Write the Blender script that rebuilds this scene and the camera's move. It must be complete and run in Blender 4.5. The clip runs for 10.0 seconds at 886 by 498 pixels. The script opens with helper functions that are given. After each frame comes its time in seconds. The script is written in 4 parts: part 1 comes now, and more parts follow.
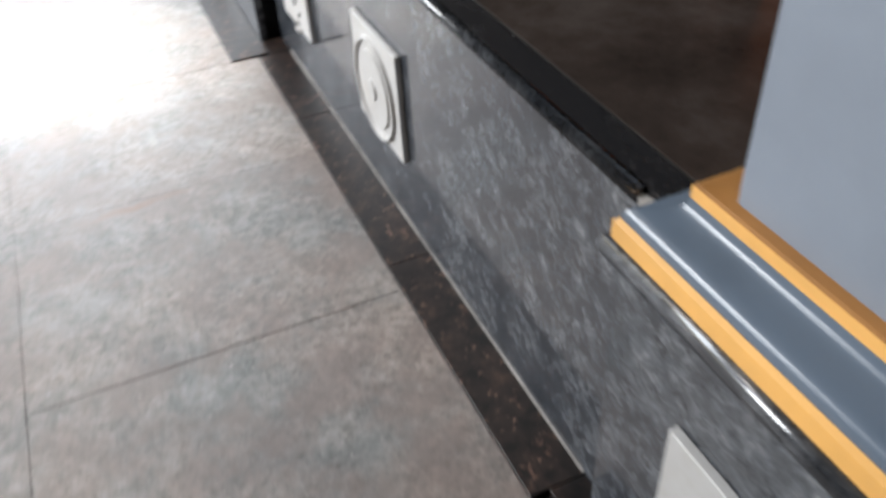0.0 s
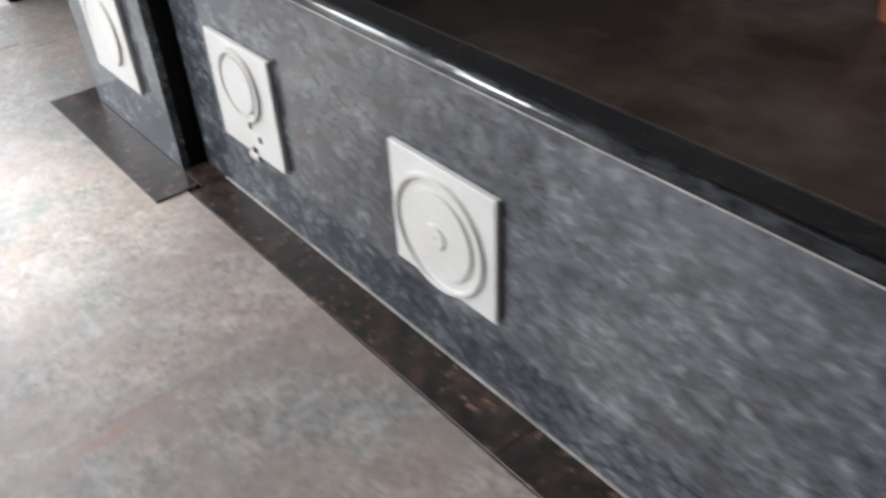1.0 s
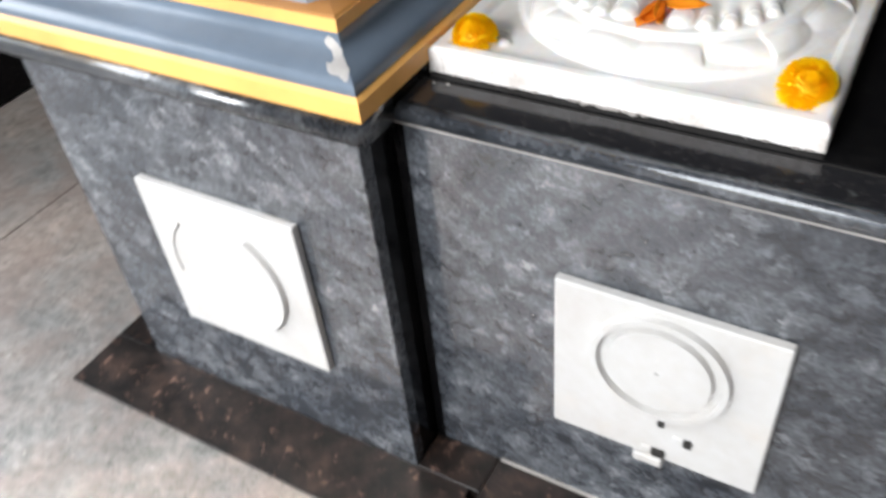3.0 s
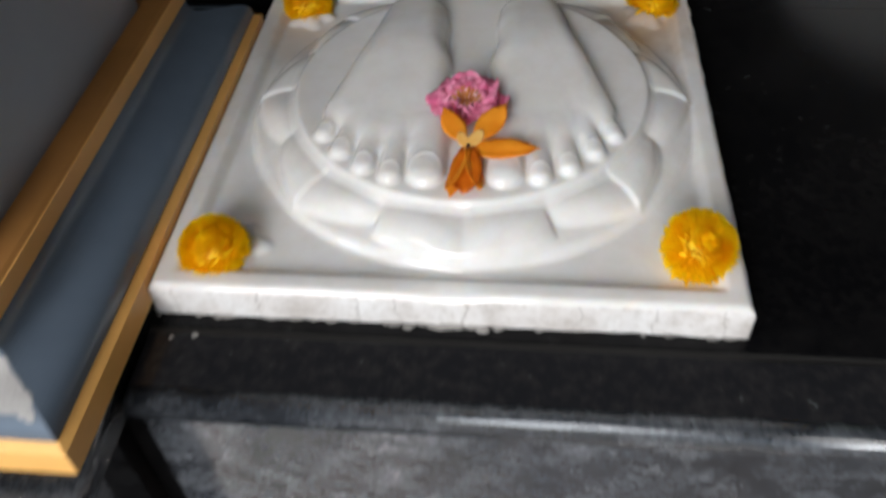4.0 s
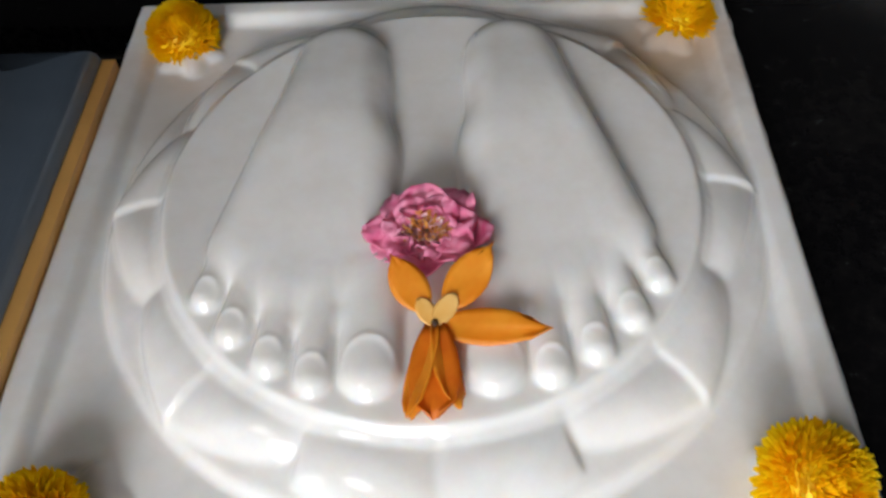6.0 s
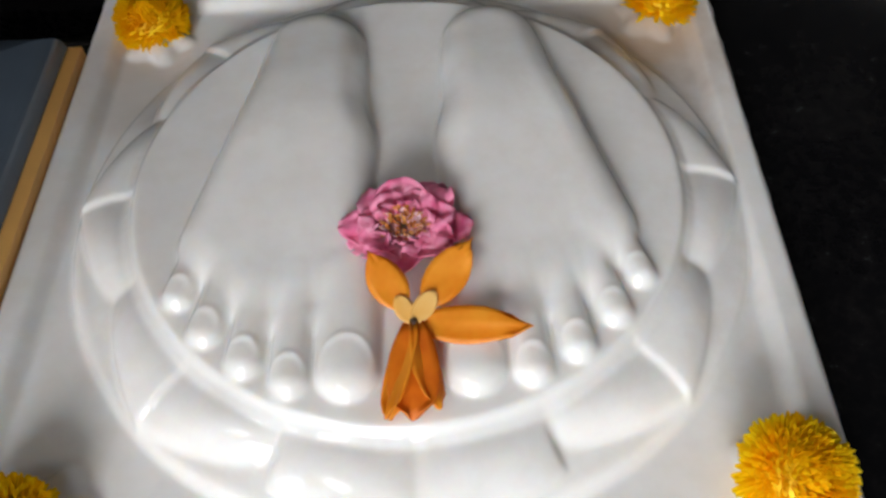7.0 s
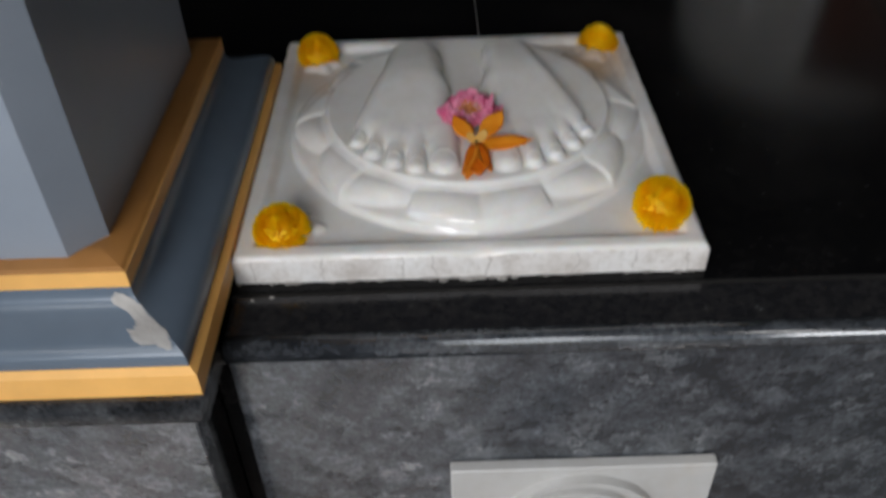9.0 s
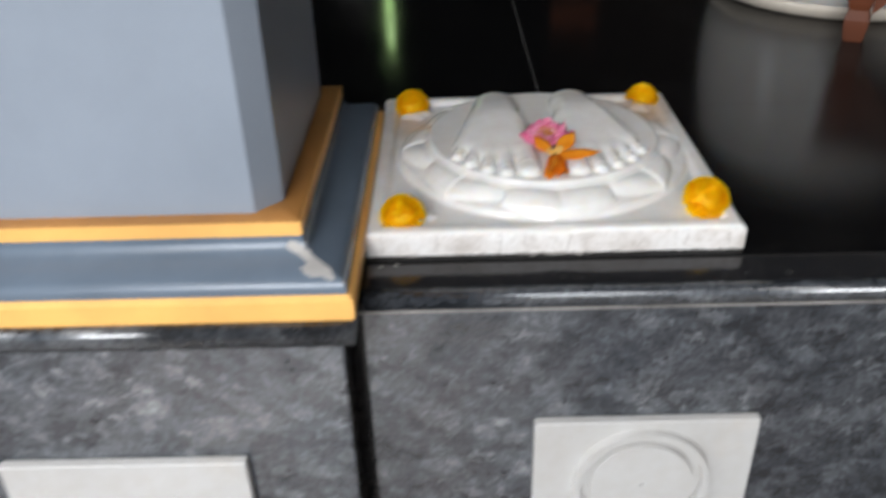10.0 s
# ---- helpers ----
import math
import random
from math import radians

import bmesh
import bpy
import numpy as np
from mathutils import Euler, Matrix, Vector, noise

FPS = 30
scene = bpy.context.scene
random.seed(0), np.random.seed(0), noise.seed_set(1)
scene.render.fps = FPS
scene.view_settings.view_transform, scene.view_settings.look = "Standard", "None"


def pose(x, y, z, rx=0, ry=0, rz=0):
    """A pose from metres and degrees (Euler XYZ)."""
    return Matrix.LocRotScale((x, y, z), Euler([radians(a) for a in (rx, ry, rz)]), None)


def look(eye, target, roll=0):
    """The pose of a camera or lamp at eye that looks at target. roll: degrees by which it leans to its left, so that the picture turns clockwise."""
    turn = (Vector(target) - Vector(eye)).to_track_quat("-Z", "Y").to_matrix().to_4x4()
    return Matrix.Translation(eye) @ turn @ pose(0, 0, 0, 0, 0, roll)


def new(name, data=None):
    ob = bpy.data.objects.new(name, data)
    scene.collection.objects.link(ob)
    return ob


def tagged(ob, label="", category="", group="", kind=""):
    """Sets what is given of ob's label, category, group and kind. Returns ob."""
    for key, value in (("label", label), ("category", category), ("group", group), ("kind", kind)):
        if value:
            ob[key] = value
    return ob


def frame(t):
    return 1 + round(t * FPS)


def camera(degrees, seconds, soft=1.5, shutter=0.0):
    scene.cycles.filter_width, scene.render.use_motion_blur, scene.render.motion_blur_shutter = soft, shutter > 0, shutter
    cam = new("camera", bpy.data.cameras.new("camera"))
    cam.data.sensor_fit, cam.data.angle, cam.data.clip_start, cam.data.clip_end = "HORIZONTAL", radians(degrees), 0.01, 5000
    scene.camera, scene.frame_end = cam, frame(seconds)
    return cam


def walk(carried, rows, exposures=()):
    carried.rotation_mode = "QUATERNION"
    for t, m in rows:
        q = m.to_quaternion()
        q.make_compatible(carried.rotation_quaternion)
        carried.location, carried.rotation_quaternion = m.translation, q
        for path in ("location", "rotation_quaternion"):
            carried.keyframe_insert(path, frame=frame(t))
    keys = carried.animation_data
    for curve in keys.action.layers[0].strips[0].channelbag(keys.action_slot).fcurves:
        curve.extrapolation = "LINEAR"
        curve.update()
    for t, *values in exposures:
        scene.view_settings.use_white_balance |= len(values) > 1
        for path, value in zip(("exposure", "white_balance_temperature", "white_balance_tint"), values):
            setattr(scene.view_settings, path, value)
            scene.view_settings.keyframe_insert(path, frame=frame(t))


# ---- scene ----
cam = camera(56.1, 10.0, soft=2.8, shutter=0.5)
PATH = [
    (0, (2.238, -0.438, 1.047), (0.814, 0.131, -0.238), -3.7),
    (0.2, (2.126, -0.488, 1.048), (0.751, 0.226, -0.217), -3.5),
    (0.5, (1.973, -0.562, 1.032), (0.685, 0.347, -0.199), -3.4),
    (1, (1.663, -0.631, 1.009), (0.425, 0.357, -0.211), -3.0),
    (1.5, (1.314, -0.654, 1.012), (0.108, 0.349, -0.228), -3.5),
    (2, (0.966, -0.664, 1.026), (-0.081, 0.47, -0.246), -4.3),
    (2.2, (0.842, -0.662, 1.027), (-0.157, 0.487, -0.27), -4.0),
    (3.3, (0.326, -0.492, 0.97), (-0.353, 0.818, -0.38), -8.4),
    (3.5, (0.284, -0.424, 0.981), (-0.239, 0.916, -0.408), -8.9),
    (4, (0.249, -0.271, 0.974), (0.07, 1.098, -0.473), -3.3),
    (4.5, (0.231, -0.151, 0.956), (0.091, 1.177, -0.533), -4.5),
    (5, (0.235, -0.096, 0.929), (0.132, 1.189, -0.601), -4.0),
    (5.5, (0.23, -0.047, 0.916), (0.146, 1.198, -0.647), -3.7),
    (7, (0.23, -0.011, 0.912), (0.207, 1.152, -0.715), -2.4),
    (7.5, (0.224, -0.078, 0.942), (0.23, 1.129, -0.653), -0.1),
    (8, (0.227, -0.161, 0.966), (0.231, 1.133, -0.558), 0.1),
    (8.5, (0.206, -0.307, 0.973), (0.159, 1.062, -0.484), -2.0),
    (9, (0.183, -0.441, 1.007), (0.179, 1.088, -0.282), -1.9),
    (9.5, (0.178, -0.564, 1.023), (0.191, 1.16, 0.008), -1.4),
    (10, (0.102, -0.659, 0.991), (0.076, 1.059, -0.034), -1.8),
]
walk(cam, [(t, look(eye, target, roll)) for t, eye, target, roll in PATH],
     exposures=[(0, 1.08), (1, 1.0), (1.6, 0.92), (2.1, 0.66), (3.3, 1.25), (3.6, 1.1), (4.2, 0.30), (5, 0.32), (5.5, 0.50), (7.5, 0.64), (8.0, 0.60), (8.5, 0.22), (9.0, -0.08), (9.5, 0.46), (10, 0.55)])

# ---- world, daylight, exposure ----
world = bpy.data.worlds.new("world")
scene.world = world
world.use_nodes = True
wn = world.node_tree
sky = wn.nodes.new("ShaderNodeTexSky")
sky.sky_type, sky.sun_disc = "NISHITA", False
sky.sun_elevation, sky.sun_rotation = radians(40), radians(250)
wn.nodes["Background"].inputs["Strength"].default_value = 0.08
wn.links.new(sky.outputs[0], wn.nodes["Background"].inputs[0])


def area_lamp(name, place, target, wide, high, watts, colour):
    data = bpy.data.lights.new(name, "AREA")
    data.shape, data.size, data.size_y, data.energy, data.color = "RECTANGLE", wide, high, watts, colour
    lamp = new(name, data)
    lamp.matrix_world = look(place, target)
    return lamp


area_lamp("side_opening_daylight", (-3.2, -0.95, 1.95), (0.5, -0.55, 0.5), 2.4, 1.9, 50, (0.90, 0.95, 1.0))
area_lamp("front_opening_daylight", (-0.55, -3.25, 2.15), (0.20, 0.0, 0.5), 1.6, 1.6, 98, (0.95, 0.97, 1.0))
# two unseen overhead lamps, added as fill and to brighten the floor
area_lamp("added_overhead_fill", (-1.0, -1.35, 3.02), (-0.2, -0.55, 0.0), 0.75, 0.75, 10, (1.0, 0.98, 0.95))
patch_lamp = area_lamp("added_floor_patch_light", (-0.85, -1.3, 3.0), (-0.12, -0.62, 0.0), 0.70, 0.70, 3.6, (1.0, 0.97, 0.92))
patch_lamp.data.spread = radians(16)


# ---- materials ----
def material(name, rough=0.5, metal=0.0, spec=0.5):
    m = bpy.data.materials.new(name)
    m.use_nodes = True
    b = m.node_tree.nodes["Principled BSDF"]
    b.inputs["Roughness"].default_value, b.inputs["Metallic"].default_value = rough, metal
    b.inputs["Specular IOR Level"].default_value = spec
    return m, m.node_tree, b


def noise_node(nt, scale, detail=4.0, rough=0.55, kind="ShaderNodeTexNoise", co=None):
    n = nt.nodes.new(kind)
    n.inputs["Scale"].default_value = scale
    if kind == "ShaderNodeTexNoise":
        n.inputs["Detail"].default_value, n.inputs["Roughness"].default_value = detail, rough
    if co is None:
        co = nt.nodes.new("ShaderNodeTexCoord").outputs["Object"]
    nt.links.new(co, n.inputs["Vector"])
    return n


def ramp(nt, source, stops):
    r = nt.nodes.new("ShaderNodeValToRGB")
    while len(r.color_ramp.elements) < len(stops):
        r.color_ramp.elements.new(0.5)
    for e, (p, c) in zip(r.color_ramp.elements, stops):
        e.position, e.color = p, (*c, 1)
    nt.links.new(source, r.inputs[0])
    return r.outputs[0]


def mix(nt, fac, a, b, blend="MIX"):
    m = nt.nodes.new("ShaderNodeMix")
    m.data_type, m.blend_type = "RGBA", blend
    for socket, v in ((m.inputs[0], fac), (m.inputs[6], a), (m.inputs[7], b)):
        if isinstance(v, (int, float)):
            socket.default_value = v
        elif isinstance(v, tuple):
            socket.default_value = (*v, 1)
        else:
            nt.links.new(v, socket)
    return m.outputs[2]


def relief(nt, b, height, strength, distance):
    n = nt.nodes.new("ShaderNodeBump")
    n.inputs["Strength"].default_value, n.inputs["Distance"].default_value = strength, distance
    nt.links.new(height, n.inputs["Height"])
    nt.links.new(n.outputs[0], b.inputs["Normal"])


def span(nt, source, low, high):
    r = nt.nodes.new("ShaderNodeMapRange")
    r.inputs[3].default_value, r.inputs[4].default_value = low, high
    nt.links.new(source, r.inputs[0])
    return r.outputs[0]


def place_of(nt):
    return nt.nodes.new("ShaderNodeNewGeometry").outputs["Position"]


def granite_grey(name="grey granite", lift=1.0, low=0.06, high=0.15):
    """Polished granite with slanting pale flakes a finger's width long over a near-black ground."""
    m, nt, b = material(name, 0.1, 0.0, 1.0)
    co = place_of(nt)
    slant = nt.nodes.new("ShaderNodeMapping")
    slant.inputs["Rotation"].default_value, slant.inputs["Scale"].default_value = (0, -0.62, 0), (0.86, 1, 1.15)
    nt.links.new(co, slant.inputs[0])
    bent = mix(nt, 0.05, slant.outputs[0], noise_node(nt, 55, 5, 0.72, co=co).outputs["Color"], "ADD")
    tones = []
    for scale in (62, 135):
        cells = nt.nodes.new("ShaderNodeTexVoronoi")
        cells.inputs["Scale"].default_value = scale
        nt.links.new(bent, cells.inputs["Vector"])
        sep = nt.nodes.new("ShaderNodeSeparateColor")
        nt.links.new(cells.outputs["Color"], sep.inputs[0])
        tones.append(sep)
    mid = noise_node(nt, 25, 6, 0.74, co=slant.outputs[0])
    big = noise_node(nt, 7, 5, 0.65, co=co)
    fine = noise_node(nt, 210, 3, 0.7, co=co)
    k = lift
    c1 = ramp(nt, mid.outputs[0], [(0.34, (0.012 * k, 0.013 * k, 0.016 * k)), (0.47, (0.047 * k, 0.051 * k, 0.058 * k)), (0.57, (0.090 * k, 0.096 * k, 0.106 * k)), (0.70, (0.17 * k, 0.178 * k, 0.19 * k))])
    c2 = ramp(nt, tones[0].outputs[0], [(0.0, (0.012 * k, 0.013 * k, 0.015 * k)), (0.45, (0.055 * k, 0.06 * k, 0.067 * k)), (0.80, (0.10 * k, 0.105 * k, 0.112 * k)), (0.95, (0.20 * k, 0.205 * k, 0.215 * k))])
    c3 = ramp(nt, tones[1].outputs[0], [(0.0, (0.25, 0.26, 0.28)), (0.6, (1.0, 1.0, 1.0)), (0.95, (1.9, 1.9, 1.88))])
    c4 = ramp(nt, fine.outputs[0], [(0.35, (0.75, 0.75, 0.76)), (0.65, (1.25, 1.25, 1.24))])
    tone = ramp(nt, big.outputs[0], [(0.36, (0.55, 0.58, 0.62)), (0.50, (0.98, 0.98, 0.98)), (0.64, (1.40, 1.38, 1.34))])
    c = mix(nt, 0.40, c1, c2)
    c = mix(nt, 0.40, c, mix(nt, 1.0, c, c3, "MULTIPLY"))
    c = mix(nt, 0.08, c, (0.070 * k, 0.077 * k, 0.088 * k))
    c = mix(nt, 1.0, mix(nt, 1.0, c, c4, "MULTIPLY"), tone, "MULTIPLY")
    # a broad ragged area coloured darker, in place of a dimmer reflection there
    dim_reflection = nt.nodes.new("ShaderNodeMapping")
    dim_reflection.vector_type = "TEXTURE"
    dim_reflection.inputs["Location"].default_value, dim_reflection.inputs["Rotation"].default_value, dim_reflection.inputs["Scale"].default_value = (0.88, 0.17, 0.62), (0, 0.5, 0), (0.42, 1.0, 0.60)
    nt.links.new(mix(nt, 0.35, co, noise_node(nt, 5, 6, 0.7, co=co).outputs["Color"], "ADD"), dim_reflection.inputs[0])
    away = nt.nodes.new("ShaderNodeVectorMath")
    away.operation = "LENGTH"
    nt.links.new(dim_reflection.outputs[0], away.inputs[0])
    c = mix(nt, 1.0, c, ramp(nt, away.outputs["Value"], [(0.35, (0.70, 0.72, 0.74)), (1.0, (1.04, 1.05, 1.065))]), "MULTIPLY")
    nt.links.new(c, b.inputs["Base Color"])
    nt.links.new(span(nt, tones[0].outputs[1], low, high), b.inputs["Roughness"])
    relief(nt, b, mid.outputs[0], 0.03, 0.001)
    return m


def granite_black(name, rough, lift=1.0, warm_reflect_on=True, spec=0.12):
    m, nt, b = material(name, rough, 0.0, spec)
    co = place_of(nt)
    fine = noise_node(nt, 120, 5, 0.7, co=co)
    big = noise_node(nt, 7, 5, 0.6, co=co)
    c = ramp(nt, fine.outputs[0], [(0.45, (0.004 * lift, 0.004 * lift, 0.0045 * lift)), (0.66, (0.008 * lift, 0.0075 * lift, 0.0075 * lift)), (0.78, (0.05 * lift, 0.06 * lift, 0.06 * lift))])
    dust = ramp(nt, big.outputs[0], [(0.52, (0, 0, 0)), (0.8, (0.006, 0.0055, 0.005))])
    c = mix(nt, 1.0, c, dust, "ADD")
    # brown colour growing towards far x stands in for a warm reflection
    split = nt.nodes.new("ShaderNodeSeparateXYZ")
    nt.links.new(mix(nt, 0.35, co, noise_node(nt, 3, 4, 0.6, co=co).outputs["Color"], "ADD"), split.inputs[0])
    warm_reflect = nt.nodes.new("ShaderNodeMapRange")
    warm_reflect.inputs[1].default_value, warm_reflect.inputs[2].default_value, warm_reflect.inputs[4].default_value = 0.80, 1.30, 0.60
    nt.links.new(split.outputs[0], warm_reflect.inputs[0])
    reflect_noise = noise_node(nt, 5, 6, 0.7, co=co)
    reflect_tone = ramp(nt, reflect_noise.outputs[0], [(0.34, (0.036, 0.026, 0.021)), (0.52, (0.068, 0.050, 0.041)), (0.70, (0.115, 0.092, 0.079))])
    if warm_reflect_on:
        c = mix(nt, warm_reflect.outputs[0], c, reflect_tone)
    nt.links.new(c, b.inputs["Base Color"])
    dull = nt.nodes.new("ShaderNodeMath")
    dull.operation, dull.inputs[1].default_value = "MULTIPLY_ADD", 0.5
    worn = nt.nodes.new("ShaderNodeMapRange")
    worn.inputs[1].default_value, worn.inputs[2].default_value, worn.inputs[4].default_value = 0.5, 0.95, 0.28
    nt.links.new(split.outputs[0], worn.inputs[0])
    nt.links.new(worn.outputs[0], dull.inputs[0])
    nt.links.new(span(nt, big.outputs[0], rough * 0.6, rough * 1.5), dull.inputs[2])
    nt.links.new(dull.outputs[0], b.inputs["Roughness"])
    return m


def border_stone():
    m, nt, b = material("dark brown border stone", 0.3, 0.0, 0.25)
    co = place_of(nt)
    fine = noise_node(nt, 130, 5, 0.7, co=co)
    mid = noise_node(nt, 22, 5, 0.65, co=co)
    c = ramp(nt, mid.outputs[0], [(0.38, (0.008, 0.007, 0.007)), (0.55, (0.022, 0.016, 0.014)), (0.72, (0.055, 0.034, 0.026))])
    s = ramp(nt, noise_node(nt, 48, 5, 0.7, co=co).outputs[0], [(0.58, (0, 0, 0)), (0.66, (0.10, 0.055, 0.04)), (0.76, (0.24, 0.16, 0.13))])
    info = nt.nodes.new("ShaderNodeObjectInfo")
    tone = span(nt, info.outputs["Random"], 0.45, 1.2)
    nt.links.new(mix(nt, 1.0, mix(nt, 1.0, c, s, "ADD"), tone, "MULTIPLY"), b.inputs["Base Color"])
    nt.links.new(span(nt, mid.outputs[0], 0.22, 0.5), b.inputs["Roughness"])
    relief(nt, b, fine.outputs[0], 0.15, 0.002)
    return m


def floor_stone():
    m, nt, b = material("rough floor stone", 0.5)
    co = place_of(nt)
    fine = noise_node(nt, 50, 6, 0.8, co=co)
    mid = noise_node(nt, 16, 6, 0.65, co=co)
    big = noise_node(nt, 2.6, 4, 0.55, co=co)
    c = ramp(nt, mid.outputs[0], [(0.3, (0.146, 0.142, 0.136)), (0.5, (0.214, 0.204, 0.194)), (0.7, (0.295, 0.270, 0.252))])
    f = ramp(nt, fine.outputs[0], [(0.32, (0.42, 0.40, 0.38)), (0.5, (1, 1, 1)), (0.68, (1.5, 1.45, 1.42))])
    g = ramp(nt, big.outputs[0], [(0.38, (0.80, 0.84, 0.85)), (0.62, (1.14, 1.02, 0.95))])
    info = nt.nodes.new("ShaderNodeObjectInfo")
    tone = span(nt, info.outputs["Random"], 0.85, 1.12)
    c = mix(nt, 1.0, mix(nt, 1.0, c, f, "MULTIPLY"), g, "MULTIPLY")
    c = mix(nt, 1.0, c, tone, "MULTIPLY")
    # rusty streak and small pale specks
    warp = mix(nt, 0.06, co, noise_node(nt, 9, 4, 0.6, co=co).outputs["Color"], "ADD")
    far = nt.nodes.new("ShaderNodeMapping")
    far.vector_type = "TEXTURE"
    far.inputs["Location"].default_value, far.inputs["Rotation"].default_value, far.inputs["Scale"].default_value = (0.675, -0.475, 0.03), (0, 0, 0.05), (0.014, 0.14, 1)
    nt.links.new(warp, far.inputs[0])
    dist = nt.nodes.new("ShaderNodeVectorMath")
    dist.operation = "LENGTH"
    nt.links.new(far.outputs[0], dist.inputs[0])
    streak = ramp(nt, dist.outputs["Value"], [(0.55, (0.75, 0.75, 0.75)), (0.98, (0, 0, 0))])
    c = mix(nt, streak, c, (0.22, 0.115, 0.075))
    speck = noise_node(nt, 55, 2, 0.5, co=co)
    c = mix(nt, ramp(nt, speck.outputs[0], [(0.70, (0, 0, 0)), (0.76, (0.6, 0.6, 0.6))]), c, (0.48, 0.44, 0.41))
    patch = noise_node(nt, 6, 5, 0.7, co=co)
    c = mix(nt, ramp(nt, patch.outputs[0], [(0.48, (0, 0, 0)), (0.66, (0.35, 0.35, 0.35))]), c, (0.29, 0.29, 0.28))
    crust = noise_node(nt, 4.2, 7, 0.72, co=co)
    c = mix(nt, ramp(nt, crust.outputs[0], [(0.46, (0, 0, 0)), (0.58, (0.62, 0.62, 0.62))]), c, (0.195, 0.150, 0.130))
    nt.links.new(c, b.inputs["Base Color"])
    nt.links.new(span(nt, patch.outputs[0], 0.48, 0.30), b.inputs["Roughness"])
    relief(nt, b, mix(nt, 0.5, fine.outputs[0], mid.outputs[0]), 0.32, 0.006)
    return m


def marble(name="white marble", rough=0.09, dull=0.0):
    m, nt, b = material(name, rough)
    co = place_of(nt)
    big = noise_node(nt, 9, 5, 0.55, co=co)
    fine = noise_node(nt, 60, 4, 0.6, co=co)
    k = 1 - dull
    c = ramp(nt, big.outputs[0], [(0.35, (0.79 * k, 0.765 * k, 0.735 * k)), (0.6, (0.85 * k, 0.835 * k, 0.812 * k))])
    d = ramp(nt, fine.outputs[0], [(0.3, (0.95, 0.94, 0.92)), (0.6, (1, 1, 1))])
    c = mix(nt, 1.0, c, d, "MULTIPLY")
    worn = noise_node(nt, 14, 5, 0.65, co=co)
    c = mix(nt, ramp(nt, worn.outputs[0], [(0.56, (0, 0, 0)), (0.78, (0.30, 0.30, 0.30))]), c, (0.58, 0.50, 0.41))
    nt.links.new(c, b.inputs["Base Color"])
    nt.links.new(span(nt, big.outputs[0], rough * 0.8, rough * 1.3), b.inputs["Roughness"])
    if dull:
        relief(nt, b, fine.outputs[0], 0.2, 0.002)
    else:
        b.inputs["Subsurface Weight"].default_value = 0.75
        b.inputs["Subsurface Radius"].default_value = (1.0, 0.84, 0.68)
        b.inputs["Subsurface Scale"].default_value = 0.008
        # oily brown stains round the two back corners
        for cx, cy, reach, much in ((0.372, 0.405, 0.095, 0.75), (0.345, 0.375, 0.055, 0.5), (0.075, 0.375, 0.06, 0.42), (0.30, 0.395, 0.05, 0.3)):
            away = nt.nodes.new("ShaderNodeVectorMath")
            away.operation, away.inputs[1].default_value = "DISTANCE", (cx, cy, 0.585)
            nt.links.new(mix(nt, 0.05, co, noise_node(nt, 30, 4, 0.6, co=co).outputs["Color"], "ADD"), away.inputs[0])
            spot = nt.nodes.new("ShaderNodeMapRange")
            spot.interpolation_type = "SMOOTHSTEP"
            spot.inputs[1].default_value, spot.inputs[2].default_value, spot.inputs[3].default_value, spot.inputs[4].default_value = 0.02, reach, much, 0.0
            nt.links.new(away.outputs["Value"], spot.inputs[0])
            c = mix(nt, spot.outputs[0], c, (0.40, 0.31, 0.23))
        nt.links.new(c, b.inputs["Base Color"])
    return m


def marble_raw():
    m, nt, b = material("sawn marble edge", 0.6)
    co = place_of(nt)
    fine = noise_node(nt, 140, 5, 0.7, co=co)
    big = noise_node(nt, 25, 5, 0.6, co=co)
    c = ramp(nt, big.outputs[0], [(0.32, (0.60, 0.55, 0.51)), (0.5, (0.76, 0.72, 0.69)), (0.68, (0.83, 0.81, 0.79))])
    d = ramp(nt, fine.outputs[0], [(0.3, (0.8, 0.78, 0.75)), (0.55, (1, 1, 1))])
    split = nt.nodes.new("ShaderNodeSeparateXYZ")
    nt.links.new(mix(nt, 0.02, co, noise_node(nt, 45, 3, 0.6, co=co).outputs["Color"], "ADD"), split.inputs[0])
    cells = nt.nodes.new("ShaderNodeTexVoronoi")
    cells.voronoi_dimensions, cells.feature = "1D", "DISTANCE_TO_EDGE"
    cells.inputs["Scale"].default_value = 21
    nt.links.new(split.outputs[0], cells.inputs["W"])
    crack = ramp(nt, cells.outputs["Distance"], [(0.0, (0.42, 0.38, 0.35)), (0.022, (1, 1, 1))])
    c = mix(nt, 0.5, c, crack, "MULTIPLY")
    nt.links.new(mix(nt, 1.0, c, d, "MULTIPLY"), b.inputs["Base Color"])
    relief(nt, b, fine.outputs[0], 0.5, 0.002)
    return m


def paint(name, colour, rough=0.35, vary=0.06, bump=0.12):
    m, nt, b = material(name, rough)
    co = place_of(nt)
    big = noise_node(nt, 6, 5, 0.6, co=co)
    fine = noise_node(nt, 70, 4, 0.6, co=co)
    a = tuple(c * (1 - vary) for c in colour)
    z = tuple(c * (1 + vary) for c in colour)
    nt.links.new(ramp(nt, big.outputs[0], [(0.35, a), (0.65, z)]), b.inputs["Base Color"])
    nt.links.new(span(nt, big.outputs[0], rough * 0.8, rough * 1.25), b.inputs["Roughness"])
    relief(nt, b, fine.outputs[0], bump, 0.002)
    return m


